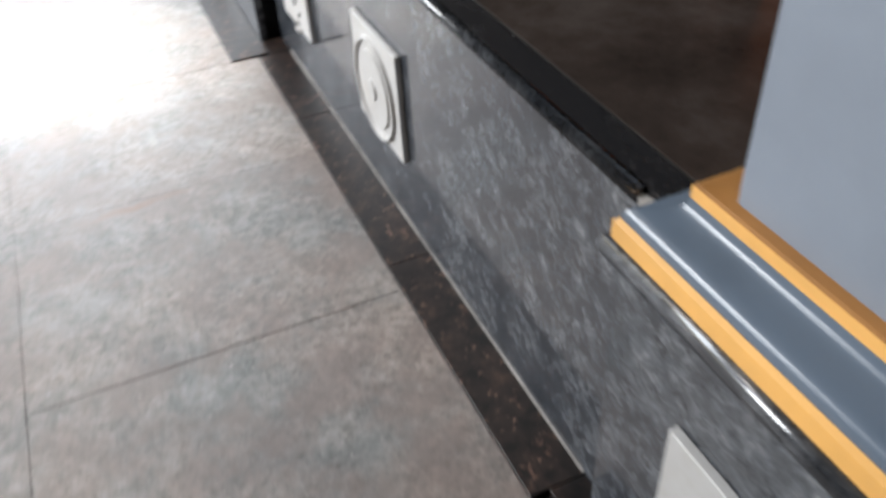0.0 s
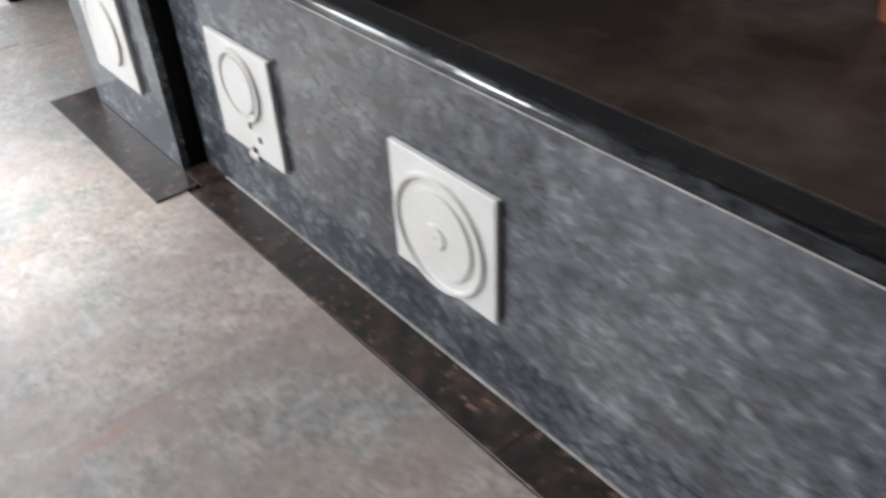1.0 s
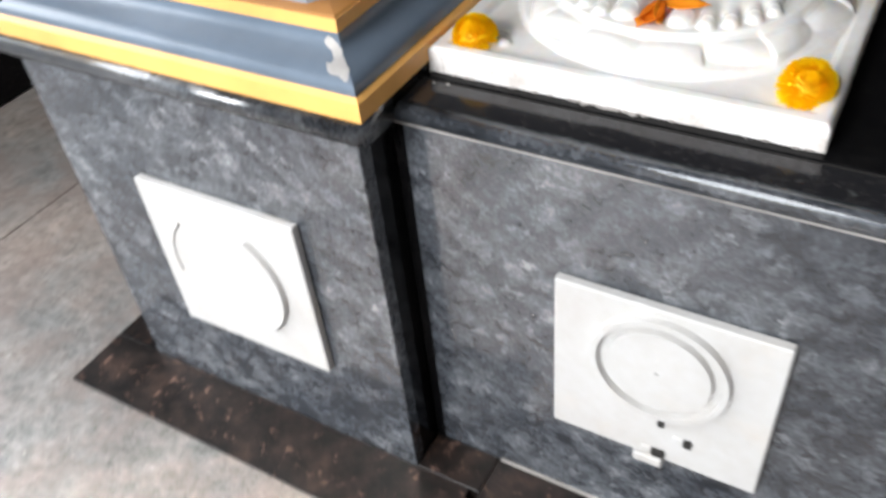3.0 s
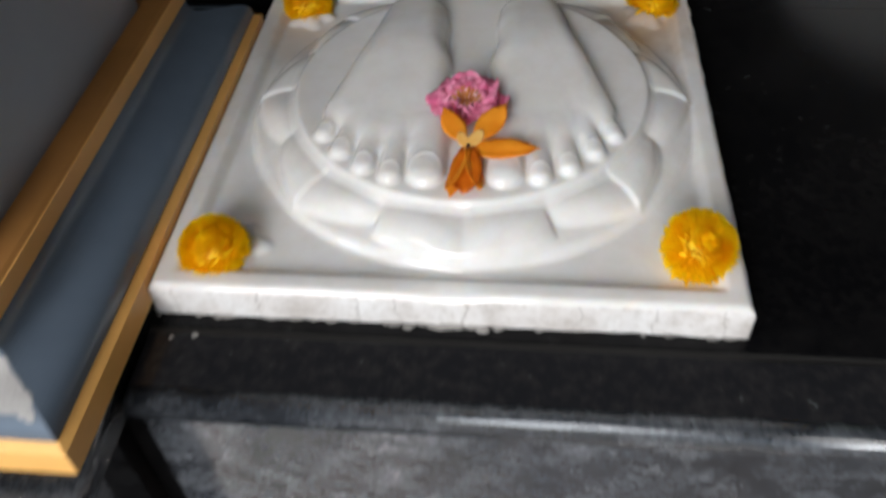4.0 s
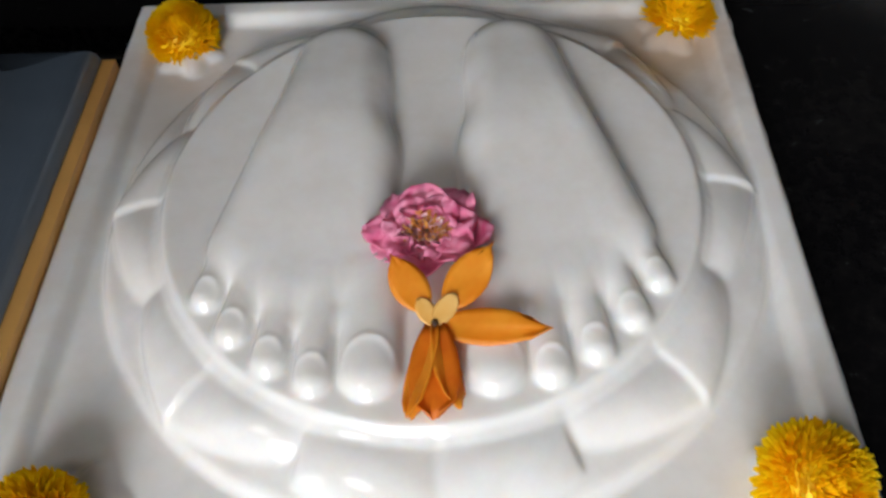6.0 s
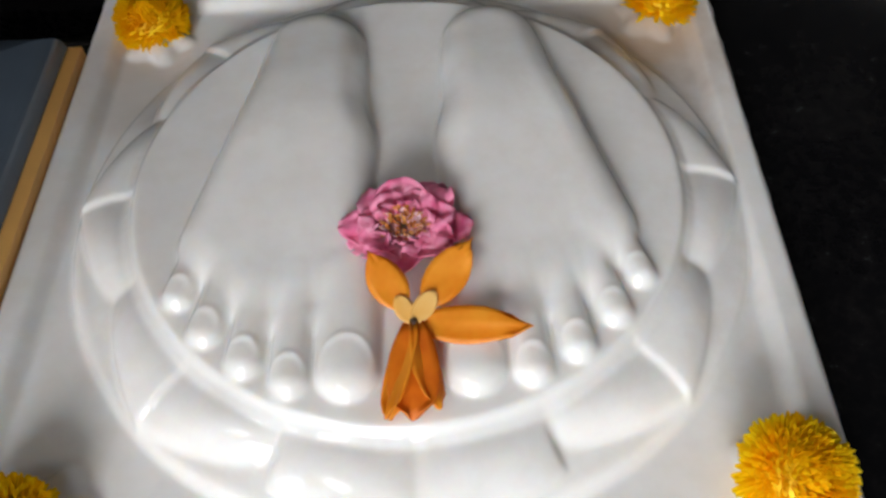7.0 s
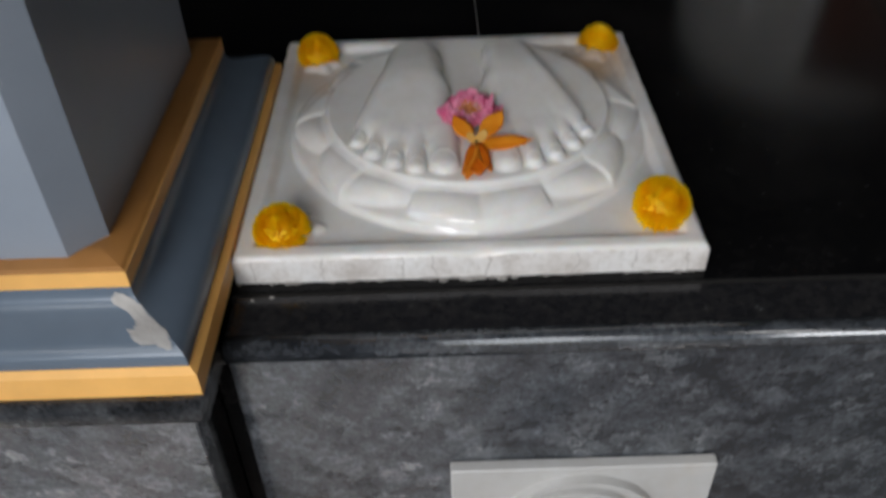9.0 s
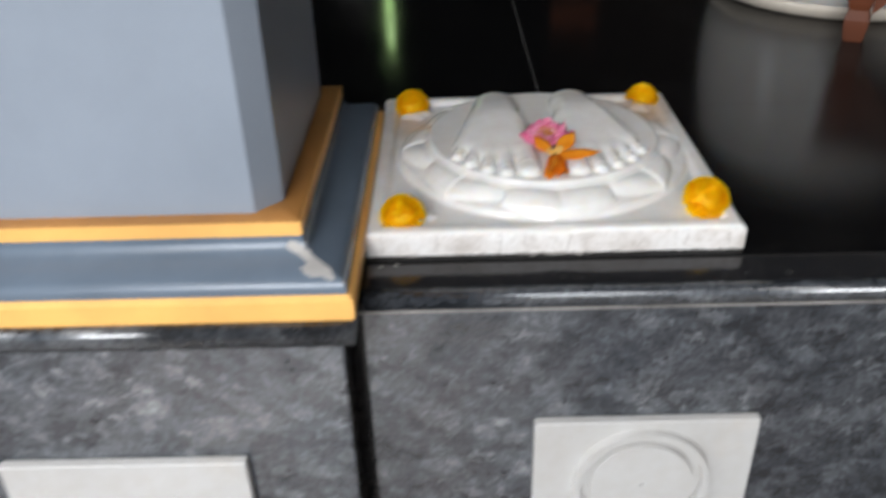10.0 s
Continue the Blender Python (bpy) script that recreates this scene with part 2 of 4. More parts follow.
def petal_paint(name, inner, outer, rough=0.5, scale=90, trans=0.15):
    m, nt, b = material(name, rough)
    n = noise_node(nt, scale, 3, 0.6)
    nt.links.new(ramp(nt, n.outputs[0], [(0.3, inner), (0.65, outer)]), b.inputs["Base Color"])
    # thin petals let light through
    back = nt.nodes.new("ShaderNodeBsdfTranslucent")
    nt.links.new(b.inputs["Base Color"].links[0].from_socket, back.inputs["Color"])
    both = nt.nodes.new("ShaderNodeMixShader")
    both.inputs[0].default_value = trans
    nt.links.new(b.outputs[0], both.inputs[1])
    nt.links.new(back.outputs[0], both.inputs[2])
    nt.links.new(both.outputs[0], nt.nodes["Material Output"].inputs[0])
    return m


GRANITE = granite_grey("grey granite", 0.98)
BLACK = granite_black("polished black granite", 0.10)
NOSE = granite_grey("dark granite edge", 0.62, 0.10, 0.24)
STRIP = granite_black("speckled black granite", 0.12, 3.5, False, 0.4)
BORDER = border_stone()
STONE = floor_stone()
MARBLE = marble()
RAW = marble_raw()
PLAQUE = marble("dull white marble", 0.5, 0.36)
BLUE = paint("blue grey oil paint", (0.25, 0.285, 0.335), 0.35)
MOULD = paint("slate blue gloss paint", (0.112, 0.143, 0.184), 0.24, 0.12, 0.06)
GOLD = paint("ochre gold paint", (0.82, 0.44, 0.125), 0.38, 0.16)
# darker copy of the gold: shade of upward slopes put into the colour
GOLD_SHADED = paint("shaded ochre gold paint", (0.36, 0.16, 0.042), 0.5, 0.25)
# unseen walls and ceiling, kept dark so that little light bounces back
PLASTER = paint("dark brown unseen walls", (0.13, 0.11, 0.095), 0.85)
CEIL = paint("dark unseen ceiling", (0.13, 0.125, 0.115), 0.85)
GROUT = paint("pale cement grout", (0.5, 0.48, 0.45), 0.85, 0.2, 0.4)
GROUTDIM = paint("grimy cement grout", (0.30, 0.28, 0.26), 0.85, 0.45, 0.5)
WOODDARK = paint("dark reddish brown wood", (0.11, 0.027, 0.007), 0.6, 0.3)
CREAM = paint("stained cream marble", (0.62, 0.55, 0.46), 0.5, 0.2, 0.2)
CHIP = paint("bare chipped plaster", (0.30, 0.285, 0.27), 0.8, 0.5, 0.9)
DARKGAP = paint("dark joint", (0.02, 0.018, 0.016), 0.9)
WOOD = paint("reddish brown varnished wood", (0.42, 0.11, 0.03), 0.3, 0.25)
YELLOW = petal_paint("yellow florets", (1.0, 0.60, 0.0), (1.0, 0.77, 0.008), 0.45, 90, 0.5)
YELLOWCORE = petal_paint("orange yellow heart", (1.0, 0.66, 0.0), (1.0, 0.80, 0.006), 0.6, 90, 0.1)
PINK = petal_paint("pink petal", (0.85, 0.13, 0.33), (0.98, 0.44, 0.60), 0.45, 90, 0.4)
STAMEN = petal_paint("rusty stamens", (0.55, 0.13, 0.015), (0.85, 0.42, 0.10), 0.7, 300)
ORANGE = petal_paint("orange petal", (0.90, 0.28, 0.006), (1.0, 0.43, 0.030), 0.45, 50, 0.35)
RUST = petal_paint("dark orange petal", (0.74, 0.15, 0.004), (0.90, 0.26, 0.010), 0.5, 60, 0.3)
PALEBASE = petal_paint("pale petal base", (0.86, 0.42, 0.07), (0.90, 0.55, 0.17), 0.5, 60)
PALEPINK = petal_paint("pale pink petal", (0.85, 0.5, 0.6), (0.9, 0.7, 0.75), 0.5, 60)
RED = petal_paint("red petal", (0.6, 0.01, 0.008), (0.75, 0.03, 0.015), 0.5, 60)
STEM = paint("dry brown stalk", (0.06, 0.03, 0.015), 0.8)


# ---- mesh helpers ----
def box_bm(x0, x1, y0, y1, z0, z1, bevel=0.0, steps=1):
    bm = bmesh.new()
    bmesh.ops.create_cube(bm, size=1)
    for v in bm.verts:
        v.co = (x0 + (v.co.x + 0.5) * (x1 - x0), y0 + (v.co.y + 0.5) * (y1 - y0), z0 + (v.co.z + 0.5) * (z1 - z0))
    if bevel:
        bmesh.ops.bevel(bm, geom=bm.edges[:], offset=bevel, segments=steps, affect="EDGES", profile=0.5)
    return bm


def mesh_of(name, bm, mat, smooth=False):
    me = bpy.data.meshes.new(name)
    bmesh.ops.recalc_face_normals(bm, faces=bm.faces[:])
    bm.to_mesh(me)
    bm.free()
    for m in (mat if isinstance(mat, list) else [mat]):
        me.materials.append(m)
    if smooth:
        me.shade_smooth()
    return me


def part(name, bm, mat, parent=None, label="", smooth=False):
    ob = new(name, mesh_of(name, bm, mat, smooth))
    if parent:
        ob.parent = parent
        ob.matrix_parent_inverse = parent.matrix_basis.inverted()
    return tagged(ob, label)


def thing(name, place, label, category, group="", kind=""):
    ob = new(name)
    ob.matrix_basis = Matrix.Translation(place)
    return tagged(ob, label, category, group, kind)


def structure(name, bm, mat, label, category, smooth=False):
    return tagged(part(name, bm, mat, None, "", smooth), label, category, "", "structure")


def sweep_bm(profile, xs, closed=True):
    """A profile of (y, z) pairs drawn along x through the stations xs."""
    bm = bmesh.new()
    rings = [[bm.verts.new((x, y, z)) for y, z in profile] for x in xs]
    n = len(profile)
    for a, b in zip(rings, rings[1:]):
        for i in range(n if closed else n - 1):
            bm.faces.new((a[i], a[(i + 1) % n], b[(i + 1) % n], b[i]))
    if closed:
        bm.faces.new(rings[0][::-1])
        bm.faces.new(rings[-1])
    return bm


def frustum_rings_bm(rings):
    """Rectangular rings (x0, x1, y0, y1, z) joined from bottom to top, capped."""
    bm = bmesh.new()
    vs = [[bm.verts.new(p) for p in ((a, c, z), (b, c, z), (b, d, z), (a, d, z))] for a, b, c, d, z in rings]
    for r, s in zip(vs, vs[1:]):
        for i in range(4):
            bm.faces.new((r[i], r[(i + 1) % 4], s[(i + 1) % 4], s[i]))
    bm.faces.new(vs[0][::-1])
    bm.faces.new(vs[-1])
    return bm


# ---- plan ----
TOP = 0.556          # top of the plinth
FACE = -0.06         # front of the pilasters; the recess between them is y = 0
BAY = 1.742          # width of the recess
PIL = 0.49           # width of a pilaster
BACK = 4.78
TP = 0.567           # top of the pedestals under the columns

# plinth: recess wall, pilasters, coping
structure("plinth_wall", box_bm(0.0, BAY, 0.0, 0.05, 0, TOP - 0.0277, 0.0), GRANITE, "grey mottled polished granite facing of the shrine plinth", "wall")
core = structure("plinth_core", box_bm(-PIL + 0.03, BAY + PIL, 0.05, BACK, 0, TOP - 0.03), DARKGAP, "dark core of the shrine plinth under its top", "plinth")


def pilaster(x0, x1, tp):
    p = thing("pilaster_plinth", ((x0 + x1) / 2, FACE, 0), "projecting granite-faced pedestal under the column, black polished sides", "pedestal", "column pedestals", "structure")
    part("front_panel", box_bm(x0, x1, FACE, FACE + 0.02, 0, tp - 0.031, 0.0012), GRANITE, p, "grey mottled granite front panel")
    part("side_panel", box_bm(x1 - 0.02, x1 - 0.001, FACE + 0.0203, 0.3, 0, tp - 0.031), BLACK, p, "black granite side panel")
    part("side_panel", box_bm(x0 + 0.001, x0 + 0.02, FACE + 0.0203, 0.3, 0, tp - 0.031), BLACK, p, "black granite side panel")
    bull = [(FACE + 0.05, tp - 0.030), (FACE - 0.004, tp - 0.030), (FACE - 0.005, tp - 0.026)]
    bull += [(FACE - 0.006 - 0.010 * math.sin(a), tp - 0.0125 - 0.0120 * math.cos(a)) for a in np.linspace(0, math.pi, 9)]
    bull += [(FACE + 0.05, tp)]
    part("coping", sweep_bm(bull, [x0 - 0.012, x1 + 0.012]), NOSE, p, "worn black granite rounded edge", True)
    part("coping_bed", box_bm(x0 - 0.012, x1 + 0.012, FACE + 0.0503, 0.40, tp - 0.030, tp), BLACK, p)
    return p


pilaster(-PIL, 0.0, TP)
pilaster(BAY, BAY + PIL, TP - 0.024)

bull = [(0.0, TOP - 0.024), (-0.004, TOP - 0.024), (-0.005, TOP - 0.021)]
bull += [(-0.006 - 0.009 * math.sin(a), TOP - 0.0105 - 0.0098 * math.cos(a)) for a in np.linspace(0, math.pi * 0.97, 12)]
bull += [(0.0, TOP - 0.0002)]
structure("plinth_edge", sweep_bm(bull, [0.0145, BAY - 0.046]), NOSE, "rounded granite edge of the plinth, worn grey", "stone edge", True)
structure("plinth_edge_top", box_bm(0.0145, BAY - 0.0145, 0.0002, 0.0410, TOP - 0.024, TOP), STRIP, "polished black granite strip along the plinth edge", "stone strip")
structure("corner_strip", box_bm(0.0003, 0.0125, -0.0018, 0.0, 0.0, TOP - 0.0277), BLACK, "narrow black granite strip in the corner beside the pedestal", "stone strip")
bm = bmesh.new()
bmesh.ops.create_icosphere(bm, subdivisions=3, radius=1)
for v in bm.verts:
    v.co *= 1 + 0.4 * noise.noise(v.co * 1.7) + 0.2 * noise.noise(v.co * 5)
    v.co = (BAY - 0.026 + v.co.x * 0.021, -0.003 + v.co.y * 0.009, TOP - 0.016 + v.co.z * 0.010)
structure("chipped_edge_end", bm, GROUTDIM, "pale broken end of the granite plinth edge", "stone edge", True)
structure("grout_line", box_bm(0.001, BAY - 0.001, -0.003, 0.01, TOP - 0.0275, TOP - 0.0242), GROUTDIM, "pale cement line under the plinth edge", "grout")
top = thing("plinth_top", (0.86, 1, TOP), "polished black granite slabs on the shrine plinth", "stone top", "", "structure")
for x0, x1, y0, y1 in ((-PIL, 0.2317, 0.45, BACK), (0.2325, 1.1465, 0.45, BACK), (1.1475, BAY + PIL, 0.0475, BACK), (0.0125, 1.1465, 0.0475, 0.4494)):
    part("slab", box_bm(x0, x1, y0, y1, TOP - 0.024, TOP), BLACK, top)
part("joint_filler", box_bm(0.0125, BAY, 0.0412, 0.2, TOP - 0.0245, TOP - 0.002), DARKGAP, top, "dark grimy joint")
part("joint_filler", box_bm(0.2, 1.3, 0.2002, BACK, TOP - 0.0245, TOP - 0.0008), GROUT, top, "pale worn joint filler")
part("joint_filler", box_bm(1.12, 1.18, 0.06, 0.1998, TOP - 0.0245, TOP - 0.0008), GROUT, top, "pale worn joint filler")

# floor
floor = structure("floor", box_bm(-3, 4.6, -3.3, BACK, -0.09, -0.03), GROUT, "cement bed under the rough stone floor slabs", "floor")
part("joint_mortar", box_bm(-2.95, 4.55, -3.29, -0.0905, -0.0298, -0.0014), STONE, floor, "worn mortar between the slabs")
YB = [-3.28, -2.6, -2.05, -1.4, -0.752, -0.0905]
XB = [-2.9, -2.3, -1.65, -1.05, -0.48, 0.08, 0.62, 1.15, 1.68, 2.25, 2.9, 3.6, 4.55]
rng = random.Random(4)
for j in range(len(YB) - 1):
    off = 0.0 if j == len(YB) - 2 else rng.uniform(-0.25, 0.25)
    for i in range(len(XB) - 1):
        x0, x1 = XB[i] + off + 0.0009, XB[i + 1] + off - 0.0009
        y0, y1 = YB[j] + 0.0009, YB[j + 1] - 0.0009
        t = rng.uniform(-0.0012, 0.0)
        part("floor_slab", box_bm(x0, x1, y0, y1, -0.03, t, 0.0012), STONE, floor)
for i, (x0, x1) in enumerate(((-1.42, -0.99), (-0.99, -0.58))):
    for y0 in (-0.09, 0.51, 1.11, 1.71, 2.31, 2.91, 3.51, 4.11):
        part("floor_slab", box_bm(x0, x1 - 0.002, y0, y0 + 0.598, -0.03, -0.0005, 0.0015), STONE, floor)

# dark border strips round the plinth foot
for n, x0, x1, y0, y1 in (("a", 0.0965, 0.47, -0.09, -0.0005), ("b", 0.4712, 1.08, -0.09, -0.0005), ("c", 1.0812, BAY - 0.098, -0.09, -0.0005),
                          ("d", -0.578, 0.082, -0.164, FACE - 0.0005), ("e", 0.0005, 0.0955, FACE + 0.0, -0.0005), ("f", BAY - 0.0965, BAY - 0.0005, FACE, -0.0005),
                          ("g", BAY - 0.085, BAY + 0.6, -0.164, FACE - 0.0005), ("h", -0.578, -PIL - 0.0005, FACE, 0.8)):
    part("border_strip", box_bm(x0, x1, y0, y1, -0.028, 0.004, 0.001), BORDER, floor, "dark brown speckled granite strip")
structure("foot_grout", box_bm(0.1, BAY - 0.1, -0.004, 0.0, 0.0042, 0.0068), GROUTDIM, "pale grout line along the plinth foot", "grout")


# ---- carved plaques ----
def disc_ring(bm, cx, cz, r0, r1, y0, y1, n=64, a0=0.0, a1=2 * math.pi):
    """A ring (or arc of one) standing proud of a plate, from y0 (back) to y1 (front), with softened edges."""
    full = abs(a1 - a0 - 2 * math.pi) < 1e-6
    angles = [a0 + (a1 - a0) * i / n for i in range(n if full else n + 1)]
    e = min(0.0015, (r1 - r0) / 4)
    rows = []
    for a in angles:
        c, s = math.cos(a), math.sin(a)
        rows.append([bm.verts.new((cx + r * c, y, cz + r * s)) for r, y in ((r0, y0), (r0 + e, y1), (r1 - e, y1), (r1, y0))])
    pairs = list(zip(rows, rows[1:])) + ([(rows[-1], rows[0])] if full else [])
    for p, q in pairs:
        for k in range(3):
            bm.faces.new((p[k], q[k], q[k + 1], p[k + 1]))


def plaque(cx, cz, w, h, y, kind, label):
    p = thing("wall_plaque", (cx, y, cz), label, "plaque", "carved plaques on the plinth")
    part("plate", box_bm(cx - w / 2, cx + w / 2, y - 0.012, y, cz - h / 2, cz + h / 2, 0.0015), PLAQUE, p)
    f = y - 0.012

    def ring(name, x, z, r0, r1, y0, y1, *arc, under=p):
        bm = bmesh.new()
        disc_ring(bm, x, z, r0, r1, y0, y1, *arc)
        return part(name, bm, PLAQUE, under)

    if kind == "wheel":
        ring("outer_ring", cx - 0.006, cz - 0.010, 0.094, 0.103, f, f - 0.007)
        disc = ring("disc", cx - 0.006, cz - 0.010, 0.002, 0.077, f, f - 0.006)
        ring("boss", cx - 0.006, cz - 0.010, 0.001, 0.022, f - 0.006, f - 0.010, under=disc)
    elif kind == "disc":
        x, z = cx - 0.001, cz + 0.033
        ring("outer_ring", x, z, 0.064, 0.074, f, f - 0.008)
        ring("disc", x, z, 0.001, 0.0565, f, f - 0.0075)
        # worn hasp-like piece at the lower edge
        part("broken_tab", box_bm(cx - 0.018, cx + 0.016, f - 0.003, y - 0.002, cz - h / 2 - 0.015, cz - h / 2 - 0.0005, 0.002), PLAQUE, p, "chipped marble tab under the lower edge")
        # solid dark blocks carry the shade of the notches in their colour
        for hx, hz, hw, hh in ((0.009, -0.048, 0.0032, 0.009), (0.040, -0.071, 0.0042, 0.006), (0.010, -0.105, 0.0075, 0.006)):
            hole = part("hole", box_bm(cx + hx - hw, cx + hx + hw, f - 0.0035, f + 0.002, cz + hz - hh, cz + hz + hh, 0.001), DARKGAP, p, "dark block that stands for a notch's shade")
            part("hole_lip", box_bm(cx + hx - hw - 0.012, cx + hx - hw - 0.0004, f - 0.0028, f + 0.002, cz + hz - hh, cz + hz + hh * 0.8, 0.001), PLAQUE, hole)
    else:
        x, z = cx - 0.010, cz + 0.002
        ring("crescent", x, z, 0.084, 0.094, f, f - 0.008, 40, -0.95, 0.95)
        ring("worn_arc", x, z, 0.084, 0.090, f, f - 0.0025, 40, 2.3, 3.4)
    return p


plaque(0.299, 0.275, 0.234, 0.232, -0.0005, "disc", "white marble plaque with a raised disc and a broken lower edge")
plaque(0.886, 0.277, 0.235, 0.220, -0.0005, "wheel", "white marble plaque carved with concentric rings")
plaque(-0.227, 0.282, 0.244, 0.244, FACE - 0.0005, "crescent", "white marble plaque with a crescent groove on the pedestal")
plaque(BAY + 0.245, 0.282, 0.244, 0.244, FACE - 0.0005, "crescent", "white marble plaque on the pedestal beside the far column")


# ---- columns ----
def column(x0, x1, z):
    """Base footprint x0..x1, foot at z; it stands on a pedestal."""
    y0, y1 = -0.066, 0.375
    c = thing("column", ((x0 + x1) / 2, 0.15, z), "blue-grey painted square column with gold fillets on its base", "column", "shrine columns")
    part("lower_fillet", frustum_rings_bm([(x0, x1, y0, y1, z), (x0, x1, y0, y1, z + 0.020), (x0 + 0.005, x1 - 0.005, y0 + 0.005, y1 - 0.005, z + 0.0235)]), GOLD, c, "ochre gold painted fillet")
    rings = []
    for i in range(25):
        t = i / 24
        inset = 0.0055 + 0.0405 * (t - 0.145 * math.sin(2 * math.pi * t))
        rings.append((x0 + inset, x1 - inset, y0 + inset, y1 - inset, z + 0.0236 + 0.0364 * (t + 0.06 * math.sin(2 * math.pi * t))))
    part("moulding", frustum_rings_bm(rings), MOULD, c, "glossy slate blue curved moulding")
    i2 = 0.046
    part("upper_fillet", frustum_rings_bm([(x0 + i2, x1 - i2, y0 + i2, y1 - i2, z + 0.0602), (x0 + i2, x1 - i2, y0 + i2, y1 - i2, z + 0.0735)]), GOLD, c, "ochre gold painted fillet")
    # upper slope, with its shade in the colour
    i3 = i2 + 0.0008
    part("fillet_top", frustum_rings_bm([(x0 + i3, x1 - i3, y0 + i3, y1 - i3, z + 0.0736), (x0 + i3 + 0.003, x1 - i3 - 0.003, y0 + i3 + 0.003, y1 - i3 - 0.003, z + 0.0752), (x0 + i2 + 0.022, x1 - i2 - 0.022, y0 + i2 + 0.022, y1 - i2 - 0.022, z + 0.0775)]), GOLD_SHADED, c, "upper slope of the fillet, its shade put into a browner colour")
    s, k = 0.066, 0.022
    a, b, d, e = x0 + s, x1 - s, y0 + s - 0.006, y1 - s
    bm = bmesh.new()
    plan = [(a + k, d), (b - k, d), (b, d + k), (b, e - k), (b - k, e), (a + k, e), (a, e - k), (a, d + k)]
    lo = [bm.verts.new((px, py, z + 0.076)) for px, py in plan]
    hi = [bm.verts.new((px, py, 3.0)) for px, py in plan]
    for i in range(8):
        bm.faces.new((lo[i], lo[(i + 1) % 8], hi[(i + 1) % 8], hi[i]))
    bm.faces.new(lo[::-1])
    bm.faces.new(hi)
    part("shaft", bm, BLUE, c, "pale blue-grey painted shaft with chamfered corners")
    return c


first = column(-0.498, 0.014, TP)
column(BAY - 0.006, BAY + 0.498, TP - 0.024)
# knocked corner of the moulding, bare plaster showing
bm = bmesh.new()
cells = {}
NS, NT = 34, 26


def chip_point(i, j):
    """A point on the front of the moulding, measured back from its mitre, wrapping a little round the corner."""
    t, s = 0.20 + 0.80 * j / (NT - 1), -0.010 + 0.052 * i / (NS - 1)
    inset = 0.0055 + 0.0405 * (t - 0.145 * math.sin(2 * math.pi * t))
    rise = 0.0236 + 0.0364 * (t + 0.06 * math.sin(2 * math.pi * t))
    rough = noise.noise(Vector((s * 160, t * 7, 2.0)))
    out = 0.0010 + 0.0009 * rough
    corner = 0.0020 * math.exp(-(s / 0.006) ** 2)
    x = 0.014 - inset - max(s, 0.0) + (out if s < 0 else 0) - corner * 0.3
    y = -0.066 + inset + max(-s, 0.0) - out + corner * 0.3
    ragged = ((s - 0.010 - 0.010 * (0.6 - t)) / 0.013) ** 2 + ((t - 0.58) / 0.34) ** 2 + 1.1 * noise.noise(Vector((s * 90, t * 4, 7.0)))
    return (x, y, TP + rise), ragged < 0.85


for i in range(NS):
    for j in range(NT):
        place, keep = chip_point(i, j)
        if keep:
            cells[i, j] = bm.verts.new(place)
for i, j in list(cells):
    ring = [(i, j), (i + 1, j), (i + 1, j + 1), (i, j + 1)]
    if all(q in cells for q in ring):
        bm.faces.new([cells[q] for q in ring])
bmesh.ops.delete(bm, geom=[v for v in bm.verts if not v.link_faces], context="VERTS")
part("bare_plaster_chip", bm, CHIP, first, "knocked corner with bare pale plaster", True)


# ---- carved marble slab with two feet on a lotus ----
def sstep(a, b, x):
    t = np.clip((x - a) / (b - a), 0, 1)
    return t * t * (3 - 2 * t)


def smax(a, b, k):
    h = np.clip(0.5 + 0.5 * (a - b) / k, 0, 1)
    return b * (1 - h) + a * h + k * h * (1 - h)


def limb(u, v, p, q, r0, r1, h0, h1, power=2.5):
    """Height of a rounded limb that tapers from p to q."""
    dx, dy = q[0] - p[0], q[1] - p[1]
    t = np.clip(((u - p[0]) * dx + (v - p[1]) * dy) / (dx * dx + dy * dy), 0, 1)
    d = np.hypot(u - p[0] - t * dx, v - p[1] - t * dy) / (r0 + (r1 - r0) * t)
    return (h0 + (h1 - h0) * t) * np.clip(1 - d ** power, 0, 1) ** 0.5


